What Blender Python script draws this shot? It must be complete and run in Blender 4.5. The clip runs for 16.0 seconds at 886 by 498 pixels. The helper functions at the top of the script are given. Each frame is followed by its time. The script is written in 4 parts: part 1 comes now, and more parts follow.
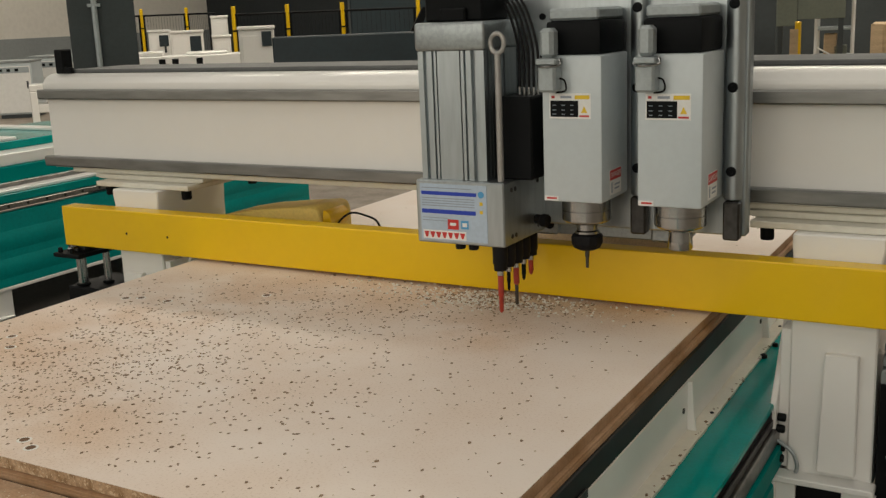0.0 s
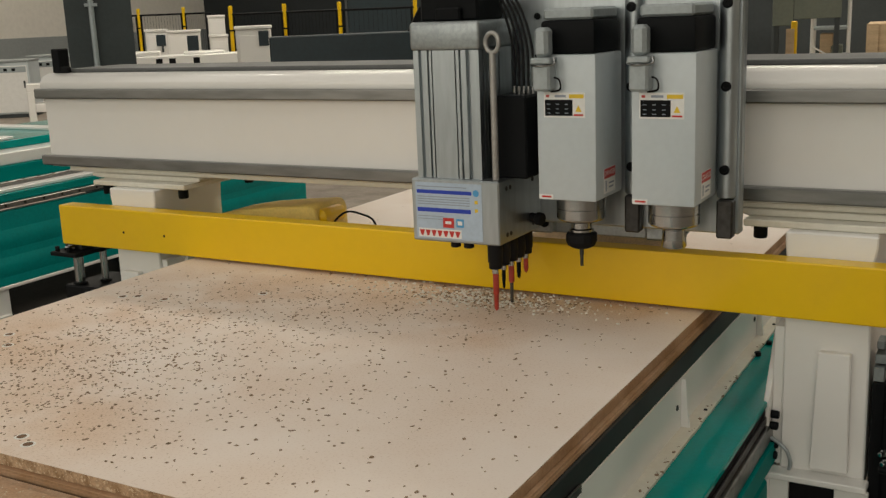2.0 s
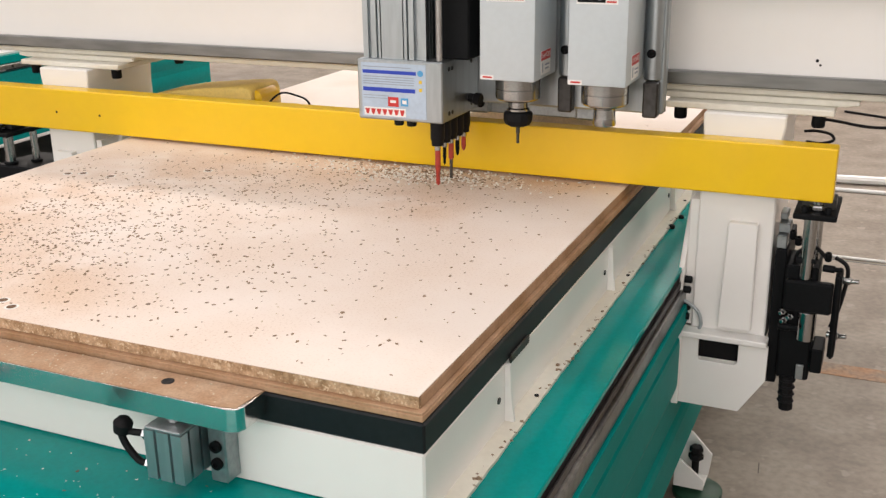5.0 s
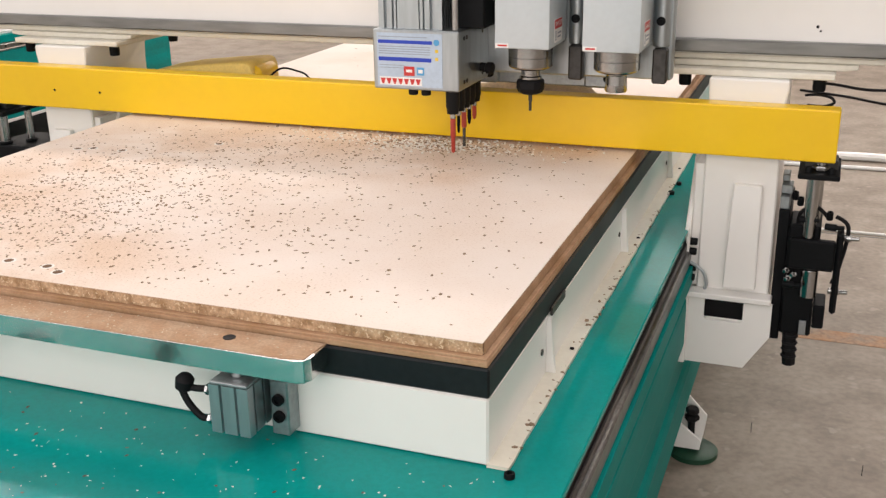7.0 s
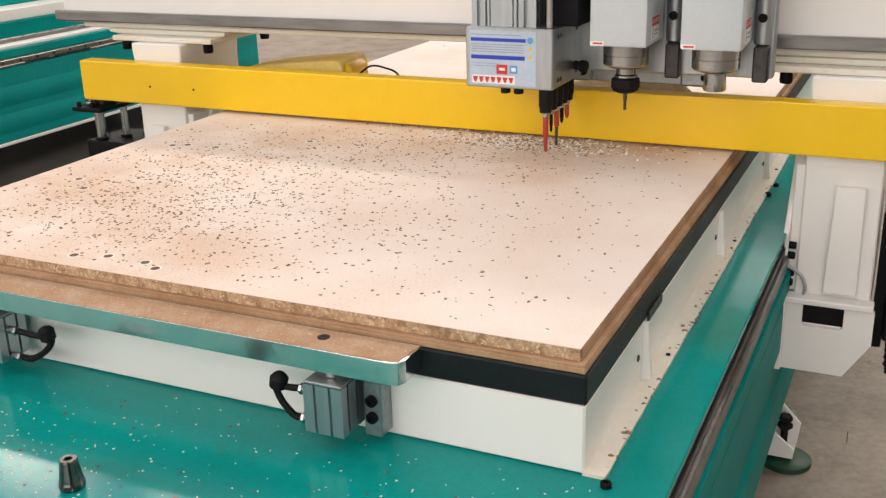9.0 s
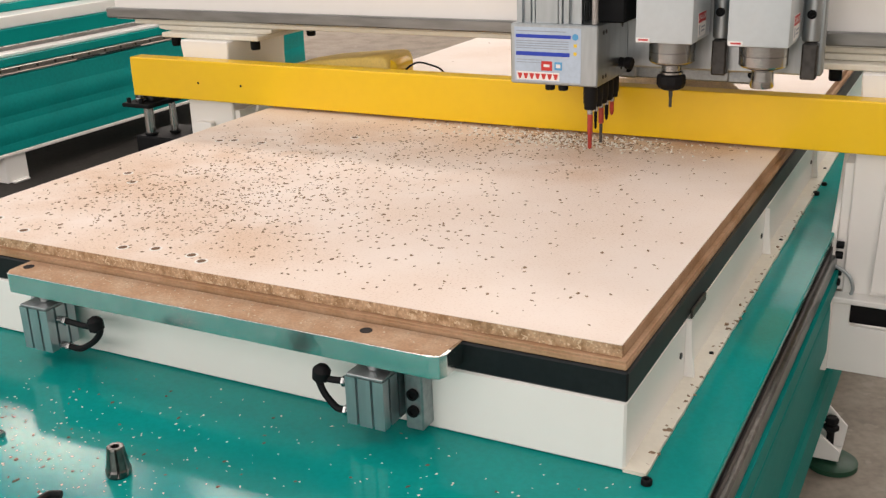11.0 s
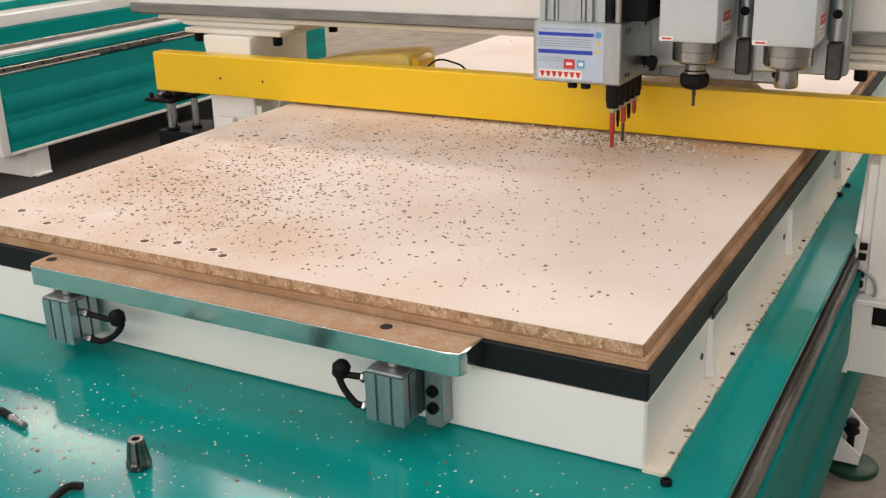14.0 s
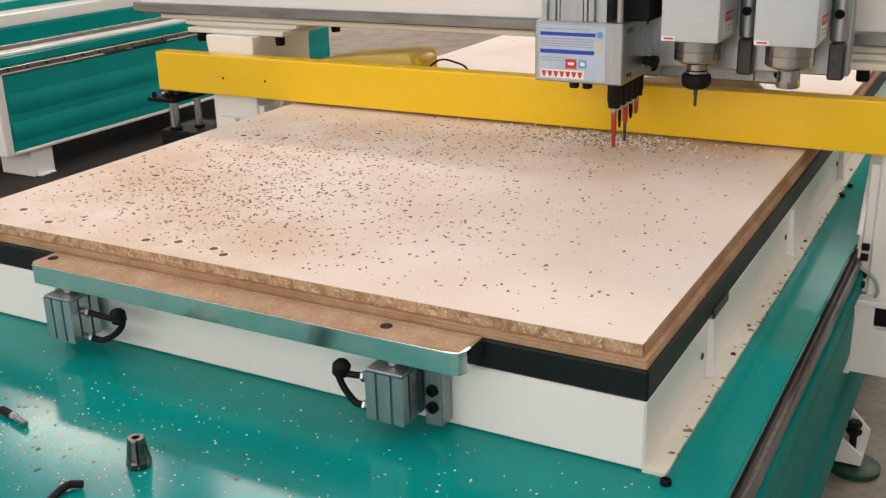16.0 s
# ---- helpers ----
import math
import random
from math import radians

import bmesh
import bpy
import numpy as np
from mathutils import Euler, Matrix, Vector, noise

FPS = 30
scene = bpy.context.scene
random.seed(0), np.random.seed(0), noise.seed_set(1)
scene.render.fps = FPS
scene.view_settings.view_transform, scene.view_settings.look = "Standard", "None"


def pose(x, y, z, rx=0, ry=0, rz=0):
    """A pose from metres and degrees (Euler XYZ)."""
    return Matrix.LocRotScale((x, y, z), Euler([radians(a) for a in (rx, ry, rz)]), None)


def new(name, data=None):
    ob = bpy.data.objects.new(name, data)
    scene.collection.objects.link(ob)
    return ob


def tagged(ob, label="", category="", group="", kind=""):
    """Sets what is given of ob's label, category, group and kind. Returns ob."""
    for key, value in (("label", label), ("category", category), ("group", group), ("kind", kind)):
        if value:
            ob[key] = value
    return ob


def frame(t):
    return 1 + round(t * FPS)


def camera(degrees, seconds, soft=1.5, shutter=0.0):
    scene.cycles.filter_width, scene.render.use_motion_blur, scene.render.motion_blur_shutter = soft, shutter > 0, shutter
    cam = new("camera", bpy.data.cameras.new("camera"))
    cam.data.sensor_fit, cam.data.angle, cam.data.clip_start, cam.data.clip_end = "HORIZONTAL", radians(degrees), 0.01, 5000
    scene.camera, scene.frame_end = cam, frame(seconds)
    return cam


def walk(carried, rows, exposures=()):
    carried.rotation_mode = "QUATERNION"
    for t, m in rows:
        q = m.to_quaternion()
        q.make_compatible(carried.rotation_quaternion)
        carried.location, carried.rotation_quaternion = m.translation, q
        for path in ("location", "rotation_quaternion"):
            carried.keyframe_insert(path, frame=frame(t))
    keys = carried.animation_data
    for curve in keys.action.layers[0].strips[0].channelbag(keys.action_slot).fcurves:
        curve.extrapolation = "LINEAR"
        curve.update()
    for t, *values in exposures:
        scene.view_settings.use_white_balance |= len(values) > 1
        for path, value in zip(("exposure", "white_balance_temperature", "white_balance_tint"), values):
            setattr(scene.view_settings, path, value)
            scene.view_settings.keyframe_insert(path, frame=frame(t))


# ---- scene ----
cam = camera(46.07, 16.0, soft=1.35, shutter=0.3)
PATH = [
    (0, pose(0.4831, -0.8191, 1.4461, 77.219, 2.279, 29.333)),
    (0.5, pose(0.4856, -0.8196, 1.4431, 77.191, 2.305, 29.487)),
    (1, pose(0.4869, -0.8202, 1.4456, 77.082, 2.273, 29.396)),
    (1.5, pose(0.4913, -0.8196, 1.4445, 77.069, 2.293, 29.358)),
    (2, pose(0.4915, -0.8265, 1.4457, 77.196, 2.268, 29.190)),
    (2.5, pose(0.4977, -0.8301, 1.4505, 77.166, 2.268, 29.171)),
    (3, pose(0.5004, -0.8313, 1.4481, 77.218, 2.235, 29.064)),
    (3.5, pose(0.4923, -0.8413, 1.4770, 74.637, 2.152, 27.484)),
    (4, pose(0.5303, -0.8597, 1.4500, 71.654, 1.689, 26.212)),
    (4.5, pose(0.5166, -0.9021, 1.4450, 71.238, 1.129, 25.640)),
    (4.7, pose(0.4964, -0.9346, 1.4527, 71.236, 0.895, 24.852)),
    (7, pose(0.3616, -1.0810, 1.4255, 70.428, 0.850, 20.496)),
    (7.5, pose(0.3545, -1.0828, 1.4267, 70.435, 0.567, 20.763)),
    (8, pose(0.3457, -1.0801, 1.4308, 70.359, 1.127, 22.655)),
    (8.5, pose(0.3363, -1.0723, 1.4282, 70.337, 1.357, 23.976)),
    (9, pose(0.3329, -1.0705, 1.4267, 70.299, 1.547, 24.822)),
    (9.5, pose(0.3384, -1.0746, 1.4241, 70.288, 1.696, 25.622)),
    (12, pose(0.3371, -1.0760, 1.4236, 70.312, 1.811, 27.767)),
    (12.5, pose(0.3384, -1.0777, 1.4230, 70.322, 1.763, 27.863)),
    (13, pose(0.3389, -1.0772, 1.4226, 70.275, 1.775, 27.973)),
    (13.5, pose(0.3340, -1.0768, 1.4223, 70.259, 1.697, 28.168)),
    (14, pose(0.3338, -1.0760, 1.4227, 70.201, 1.613, 28.442)),
    (14.5, pose(0.3348, -1.0742, 1.4206, 70.230, 1.628, 28.561)),
    (15, pose(0.3351, -1.0762, 1.4223, 70.213, 1.615, 28.672)),
    (15.5, pose(0.3379, -1.0753, 1.4214, 70.215, 1.561, 28.716)),
    (16, pose(0.3384, -1.0744, 1.4214, 70.232, 1.586, 28.680)),
]
EXPOSE = [(0.0, -1.20, 6950, 3), (3.4, -1.25, 6950, 3), (3.8, -0.52, 6600, 11), (4.5, -0.28, 6500, 11), (7.0, -0.26, 6550, 12), (9.5, -0.35, 6650, 12), (12.5, -0.47, 6700, 12), (16.0, -0.54, 6650, 11.5)]
walk(cam, PATH, EXPOSE)

# ---- daylight: a hall with long roof lights ----
world = bpy.data.worlds.new("sky")
scene.world = world
world.use_nodes = True
wn = world.node_tree
sky = wn.nodes.new("ShaderNodeTexSky")
sky.sky_type, sky.sun_disc = "NISHITA", False
sky.sun_elevation, sky.sun_rotation = radians(48), radians(200)
wn.links.new(sky.outputs[0], wn.nodes["Background"].inputs[0])
wn.nodes["Background"].inputs[1].default_value = 0.10

HX0, HX1, HY0, HY1, HZ = -24.0, 14.0, -12.0, 26.6, 8.0
# y0, y1, x0, x1, watts
ROOF_LIGHTS = [(-10.0, -6.8, -18.0, 8.0, 480.0), (-4.6, -1.4, -18.0, 8.0, 550.0), (0.6, 3.2, -18.0, 8.0, 540.0), (8.0, 9.0, -13.2, 8.0, 1900.0),
               (12.8, 15.6, -23.0, 8.0, 1750.0), (18.5, 21.5, -23.5, 8.0, 1300.0)]
DAY = (1.0, 0.90, 0.82)
for y0, y1, x0, x1, watts in ROOF_LIGHTS:
    ld = bpy.data.lights.new("roof_light", "AREA")
    ld.shape, ld.size, ld.size_y = "RECTANGLE", x1 - x0, y1 - y0
    ld.energy, ld.color = watts, DAY
    lo = new("roof_light", ld)
    lo.matrix_world = pose((x0 + x1) / 2, (y0 + y1) / 2, HZ + 0.1, 0, 0, 0)

# the high window band in the wall behind the camera
WIN = (-17.0, 9.0, 2.4, 7.2)
ld = bpy.data.lights.new("window_light", "AREA")
ld.shape, ld.size, ld.size_y = "RECTANGLE", WIN[1] - WIN[0], WIN[3] - WIN[2]
ld.energy, ld.color = 1800.0, DAY
new("window_light", ld).matrix_world = pose((WIN[0] + WIN[1]) / 2, HY0 - 0.1, (WIN[2] + WIN[3]) / 2, 90, 0, 0)

# ---- materials ----
MATS = {}


def mat(name, base, rough=0.5, metal=0.0, var=0.12, scale=6.0, fine=120.0, bump=0.0, tint=None, coat=0.0, stretch=(1, 1, 1), spots=None, gloss=0.5):
    """A surface with broad and fine variation: tint is the colour towards which the broad noise drifts; spots is (colour, scale, threshold)."""
    if name in MATS:
        return MATS[name]
    m = bpy.data.materials.new(name)
    m.use_nodes = True
    t, n = m.node_tree, m.node_tree.nodes
    b = n["Principled BSDF"]
    co = n.new("ShaderNodeTexCoord")
    mp = n.new("ShaderNodeMapping")
    mp.inputs["Scale"].default_value = stretch
    t.links.new(co.outputs["Object"], mp.inputs[0])

    def nz(sc, detail=4.0):
        k = n.new("ShaderNodeTexNoise")
        k.inputs["Scale"].default_value, k.inputs["Detail"].default_value = sc, detail
        t.links.new(mp.outputs[0], k.inputs["Vector"])
        return k.outputs["Fac"]

    def mix(fac, a, c, mode="MIX"):
        k = n.new("ShaderNodeMix")
        k.data_type, k.blend_type = "RGBA", mode
        for s, v in ((k.inputs[0], fac), (k.inputs[6], a), (k.inputs[7], c)):
            if isinstance(v, (int, float)):
                s.default_value = v
            elif isinstance(v, tuple):
                s.default_value = (*v[:3], 1)
            else:
                t.links.new(v, s)
        return k.outputs[2]

    def ramp(fac, lo, hi):
        k = n.new("ShaderNodeMapRange")
        k.interpolation_type = "SMOOTHSTEP"
        k.inputs["From Min"].default_value, k.inputs["From Max"].default_value = lo, hi
        t.links.new(fac, k.inputs["Value"])
        return k.outputs["Result"]

    broad, small = nz(scale, 5.0), nz(fine, 3.0)
    dark = tuple(c * (1 - var) for c in base)
    col = mix(ramp(broad, 0.35, 0.7), base, tint or dark)
    col = mix(ramp(small, 0.3, 0.75), col, mix(1.0, col, (1 - var,) * 3, "MULTIPLY"))
    if spots:
        col = mix(ramp(nz(spots[1], 2.0), spots[2], spots[2] + 0.06), col, spots[0])
    t.links.new(col, b.inputs["Base Color"])
    b.inputs["Specular IOR Level"].default_value = gloss
    r = n.new("ShaderNodeMapRange")
    r.inputs["To Min"].default_value, r.inputs["To Max"].default_value = max(rough - 0.08, 0.03), min(rough + 0.1, 1)
    t.links.new(broad, r.inputs["Value"])
    t.links.new(r.outputs[0], b.inputs["Roughness"])
    b.inputs["Metallic"].default_value = metal
    b.inputs["Coat Weight"].default_value = coat
    if bump:
        k = n.new("ShaderNodeBump")
        k.inputs["Strength"].default_value, k.inputs["Distance"].default_value = bump, 0.002
        t.links.new(small, k.inputs["Height"])
        t.links.new(k.outputs[0], b.inputs["Normal"])
    MATS[name] = m
    return m


white = mat("white_enamel", (0.82, 0.812, 0.782), 0.30, var=0.012, scale=2, fine=25, tint=(0.80, 0.79, 0.755), coat=0.3)
cream = mat("cream_enamel", (0.74, 0.72, 0.63), 0.38, var=0.06, scale=5, fine=80, tint=(0.70, 0.66, 0.55))
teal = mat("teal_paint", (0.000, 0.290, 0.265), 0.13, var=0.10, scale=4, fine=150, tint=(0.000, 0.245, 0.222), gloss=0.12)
# the deck teal darkened for side faces, their shade put into the colour
teal_shaded = mat("teal_side_shaded", (0.000, 0.215, 0.195), 0.40, var=0.06, scale=3, fine=40, gloss=0.025)
yellow = mat("yellow_paint", (0.82, 0.53, 0.003), 0.34, var=0.02, scale=3, fine=40, tint=(0.79, 0.49, 0.006), coat=0.15)
yellow_d = mat("dusty_yellow", (0.80, 0.60, 0.17), 0.6, var=0.12, scale=12, fine=160)
black = mat("black_plastic", (0.005, 0.006, 0.007), 0.55, var=0.2, scale=10, fine=120, gloss=0.12)
rubber = mat("black_rubber", (0.006, 0.006, 0.007), 0.65, var=0.2, scale=15, fine=200, gloss=0.22)
phenolic = mat("dark_table_sheet", (0.009, 0.012, 0.014), 0.42, var=0.25, scale=8, fine=90, tint=(0.014, 0.017, 0.018), gloss=0.2)
alu = mat("brushed_aluminium", (0.50, 0.545, 0.565), 0.36, 1.0, var=0.14, scale=5, fine=90, stretch=(1, 1, 0.12))
alu_cast = mat("cast_aluminium", (0.40, 0.435, 0.445), 0.42, 0.9, var=0.18, scale=9, fine=140, bump=0.1)
alu_mirror = mat("polished_aluminium", (0.72, 0.72, 0.70), 0.15, 1.0, var=0.08, scale=7, fine=16, bump=0.5)
steel = mat("ground_steel", (0.27, 0.275, 0.268), 0.36, 1.0, var=0.25, scale=6, fine=60, stretch=(0.15, 1, 1), tint=(0.33, 0.325, 0.31))
steel_mid = mat("hardened_steel", (0.20, 0.197, 0.19), 0.34, 1.0, var=0.3, scale=40, fine=90)
steel_dark = mat("oiled_steel", (0.10, 0.098, 0.095), 0.40, 0.9, var=0.3, scale=8, fine=80)
chrome = mat("chrome", (0.46, 0.47, 0.47), 0.22, 1.0, var=0.1, scale=20, fine=100)
grey_case = mat("grey_enamel_case", (0.52, 0.575, 0.595), 0.34, var=0.04, scale=6, fine=80, coat=0.2)
grey_hood = mat("grey_connector", (0.37, 0.41, 0.42), 0.42, 0.3, var=0.12, scale=14, fine=150)
mdf = mat("dusty_mdf", (0.47, 0.295, 0.175), 0.8, var=0.16, scale=14, fine=220, bump=0.2, tint=(0.34, 0.19, 0.09))
chipboard = mat("chipboard_edge", (0.57, 0.385, 0.235), 0.85, var=0.3, scale=70, fine=330, bump=0.5, tint=(0.33, 0.20, 0.10), spots=((0.62, 0.48, 0.32), 230.0, 0.58))
dust = mat("wood_dust", (0.43, 0.26, 0.15), 0.95, var=0.22, scale=22, fine=260, bump=0.4, tint=(0.50, 0.35, 0.23))
heap_dust = mat("sawdust", (0.78, 0.63, 0.43), 0.95, var=0.2, scale=30, fine=300, bump=0.6)
red = mat("red_print", (0.55, 0.03, 0.025), 0.45, var=0.06, scale=20)
red_tool = mat("red_drill_coating", (0.42, 0.045, 0.03), 0.35, var=0.15, scale=60)
blue = mat("blue_print", (0.012, 0.045, 0.42), 0.4, var=0.05, scale=20)
lblue = mat("pale_blue_film", (0.45, 0.55, 0.66), 0.42, var=0.08, scale=14, fine=150)
cyan = mat("cyan_print", (0.08, 0.33, 0.60), 0.4, var=0.05, scale=20)
paper = mat("white_film", (0.80, 0.80, 0.78), 0.4, var=0.05, scale=20)
grey_ink = mat("grey_print", (0.30, 0.34, 0.40), 0.5, var=0.05, scale=20)
ywarn = mat("yellow_print", (0.75, 0.52, 0.03), 0.4, var=0.05, scale=20)
green_pad = mat("green_foot_paint", (0.008, 0.060, 0.030), 0.5, var=0.2, scale=20)
grey_wall = mat("grey_wainscot", (0.30, 0.325, 0.325), 0.6, var=0.08, scale=1, fine=20)
wall_paint = mat("hall_wall_paint", (0.78, 0.75, 0.68), 0.7, var=0.06, scale=0.5, fine=8)
dark_wall = mat("dark_wall_sheet", (0.014, 0.020, 0.024), 0.6, var=0.2, scale=0.6, fine=10)
roof_m = mat("roof_sheet", (0.22, 0.23, 0.24), 0.6, var=0.1, scale=0.5, fine=8)
col_m = mat("dark_column_paint", (0.036, 0.046, 0.048), 0.5, var=0.15, scale=3, fine=30)
navy = mat("dark_blue_paint", (0.012, 0.026, 0.034), 0.4, var=0.15, scale=3, fine=30)
concrete = mat("worn_concrete", (0.285, 0.238, 0.190), 0.55, var=0.22, scale=5.0, fine=46, bump=0.2, tint=(0.205, 0.168, 0.133), spots=((0.285, 0.24, 0.195), 17.0, 0.62))
wood = mat("plywood", (0.62, 0.45, 0.27), 0.7, var=0.2, scale=4, fine=60, stretch=(1, 1, 6))
olive = mat("grey_green_sheet", (0.17, 0.19, 0.15), 0.55, var=0.12, scale=2, fine=40)
chip_b = mat("brown_wood_chip", (0.17, 0.11, 0.07), 0.8, var=0.4, scale=300, fine=700)
teal_panel = mat("teal_panel_paint", (0.000, 0.300, 0.280), 0.35, var=0.12, scale=3, fine=60, tint=(0.000, 0.25, 0.235), gloss=0.2)
chip_d = mat("dark_wood_chip", (0.39, 0.27, 0.17), 0.8, var=0.45, scale=300, fine=700)
chip_l = mat("pale_wood_chip", (0.66, 0.54, 0.38), 0.8, var=0.25, scale=300, fine=700)
chip_w = mat("white_laminate_chip", (0.80, 0.78, 0.72), 0.5, var=0.1, scale=300, fine=700)
hole_m = mat("drilled_hole", (0.20, 0.115, 0.06), 0.9, var=0.3, scale=300)
# near-black colour for the floor's shade between the machines
floor_shade_m = mat("dark_floor_shade", (0.022, 0.020, 0.018), 0.75, var=0.3, scale=3, fine=60, bump=0.2, tint=(0.038, 0.034, 0.030), gloss=0.25)
worn_orange = mat("worn_orange_paint", (0.42, 0.22, 0.11), 0.7, var=0.3, scale=9, fine=60, tint=(0.28, 0.22, 0.17))
# black for the shaded gap between deck edge and rail
gap_black = mat("black_gap_shade", (0.004, 0.004, 0.005), 0.6, var=0.2, scale=15, fine=200, gloss=0.06)
strip_grey = mat("dark_grey_strip", (0.10, 0.105, 0.105), 0.5, var=0.15, scale=6, fine=60)
rod_grey = mat("grey_rod", (0.42, 0.41, 0.39), 0.4, 0.6, var=0.1, scale=30)


def laminate():
    """White melamine with films of wood dust of their own shapes."""
    m = bpy.data.materials.new("dusty_white_laminate")
    m.use_nodes = True
    t, n = m.node_tree, m.node_tree.nodes
    b = n["Principled BSDF"]
    geo = n.new("ShaderNodeNewGeometry")

    def nz(sc, detail=5.0, rough=0.6):
        k = n.new("ShaderNodeTexNoise")
        k.inputs["Scale"].default_value, k.inputs["Detail"].default_value, k.inputs["Roughness"].default_value = sc, detail, rough
        t.links.new(geo.outputs["Position"], k.inputs["Vector"])
        return k.outputs["Fac"]

    def mth(op, a, c):
        k = n.new("ShaderNodeMath")
        k.operation, k.use_clamp = op, op in ("MULTIPLY", "ADD")
        for s, v in zip(k.inputs, (a, c)):
            if isinstance(v, (int, float)):
                s.default_value = v
            else:
                t.links.new(v, s)
        return k.outputs[0]

    def rng(f, lo, hi, a=0.0, c=1.0):
        k = n.new("ShaderNodeMapRange")
        k.interpolation_type = "SMOOTHSTEP"
        for s, v in zip((1, 2, 3, 4), (lo, hi, a, c)):
            k.inputs[s].default_value = v
        t.links.new(f, k.inputs[0])
        return k.outputs[0]

    def patch(x, y, r):
        k = n.new("ShaderNodeVectorMath")
        k.operation = "DISTANCE"
        t.links.new(geo.outputs["Position"], k.inputs[0])
        k.inputs[1].default_value = (x, y, 0.9)
        return rng(k.outputs["Value"], r * 0.15, r, 1.0, 0.0)

    film = None
    for x, y, r, w in ((-0.95, 0.70, 0.46, 0.75), (-1.12, 0.30, 0.40, 0.70), (-0.75, 0.10, 0.38, 0.60), (-0.34, 0.75, 0.22, 0.70), (-0.60, 0.87, 0.30, 0.55),
                       (-0.16, 0.90, 0.20, 0.45), (-1.12, 0.05, 0.3, 0.5), (-0.70, 0.42, 0.45, 0.25), (-0.25, 1.0, 0.35, 0.6), (-0.8, 1.05, 0.45, 0.6), (-0.15, 0.94, 0.13, 1.0), (-0.36, 0.95, 0.17, 0.9), (-0.52, 0.98, 0.15, 0.8)):
        p = mth("MULTIPLY", patch(x, y, r), w * 0.75)
        film = p if film is None else mth("MAXIMUM", film, p)
    film = mth("MULTIPLY", film, rng(nz(5.0), 0.30, 0.62))
    film = mth("ADD", film, mth("MULTIPLY", rng(nz(2.2), 0.30, 0.75), 0.32))
    grain = mth("MULTIPLY", rng(nz(260.0, 2.0), 0.52, 0.72), mth("ADD", film, 0.05))
    mixes = []
    for fac, a, c in ((film, (0.78, 0.70, 0.630), (0.62, 0.42, 0.265)), (grain, None, (0.38, 0.24, 0.13))):
        k = n.new("ShaderNodeMix")
        k.data_type = "RGBA"
        t.links.new(fac, k.inputs[0])
        if a:
            k.inputs[6].default_value = (*a, 1)
        else:
            t.links.new(mixes[-1], k.inputs[6])
        k.inputs[7].default_value = (*c, 1)
        mixes.append(k.outputs[2])
    t.links.new(mixes[-1], b.inputs["Base Color"])
    t.links.new(rng(film, 0.0, 0.4, 0.52, 0.85), b.inputs["Roughness"])
    return m


lam = laminate()

# ---- builders ----
ORIG = {}


GANTRY_AT = Vector((-0.006, 0.108, -0.006))  # where the gantry stands along the table
HEAD_AT = Vector((0.0, 0.108, -0.018))  # where the head stands, lowered over the panel


def base_of(ob):
    return ORIG.get(ob.name, Vector((0, 0, 0)))


def thing(name, label, category, at=(0, 0, 0), group="", kind="", carried=(0, 0, 0)):
    ob = new(name)
    ob.empty_display_size = 0.05
    ORIG[ob.name] = Vector(at)
    ob.location = Vector(at) + Vector(carried)
    return tagged(ob, label, category, group, kind)


def part(name, bm, material, parent=None, label="", smooth=False, **tags):
    o = base_of(parent) if parent else Vector((0, 0, 0))
    if o.length:
        bmesh.ops.translate(bm, verts=bm.verts, vec=-o)
    bmesh.ops.recalc_face_normals(bm, faces=bm.faces)
    if smooth:
        for f in bm.faces:
            f.smooth = True
        for e in bm.edges:
            e.smooth = len(e.link_faces) == 2 and e.calc_face_angle() < 0.7
    me = bpy.data.meshes.new(name)
    bm.to_mesh(me)
    bm.free()
    me.materials.append(material)
    ob = new(name, me)
    if parent:
        ob.parent = parent
        ORIG[ob.name] = o
    return tagged(ob, label, **tags)


def add(*bms):
    """One bmesh out of several."""
    out = bms[0]
    for b in bms[1:]:
        me = bpy.data.meshes.new("tmp")
        b.to_mesh(me)
        b.free()
        out.from_mesh(me)
        bpy.data.meshes.remove(me)
    return out


def box(x0, x1, y0, y1, z0, z1, bev=0.002, seg=1):
    bm = bmesh.new()
    bmesh.ops.create_cube(bm, size=1, matrix=Matrix.Translation(((x0 + x1) / 2, (y0 + y1) / 2, (z0 + z1) / 2)) @ Matrix.Diagonal((abs(x1 - x0), abs(y1 - y0), abs(z1 - z0), 1)))
    if bev:
        bev = min(bev, 0.45 * min(abs(x1 - x0), abs(y1 - y0), abs(z1 - z0)))
        bmesh.ops.bevel(bm, geom=bm.edges[:], offset=bev, segments=seg, affect="EDGES", profile=0.5)
    return bm


def lathe(p, axis, prof, seg=20):
    """A turned body from p along axis: prof is (distance, radius) pairs."""
    bm = bmesh.new()
    q = Vector(axis).normalized().to_track_quat("Z", "Y").to_matrix()
    rings = []
    for d, r in prof:
        rings.append([bm.verts.new(Vector(p) + q @ Vector((r * math.cos(a), r * math.sin(a), d))) for a in (2 * math.pi * k / seg for k in range(seg))])
    for a, b in zip(rings, rings[1:]):
        for k in range(seg):
            bm.faces.new((a[k], a[(k + 1) % seg], b[(k + 1) % seg], b[k]))
    bm.faces.new(rings[0][::-1])
    bm.faces.new(rings[-1])
    return bm


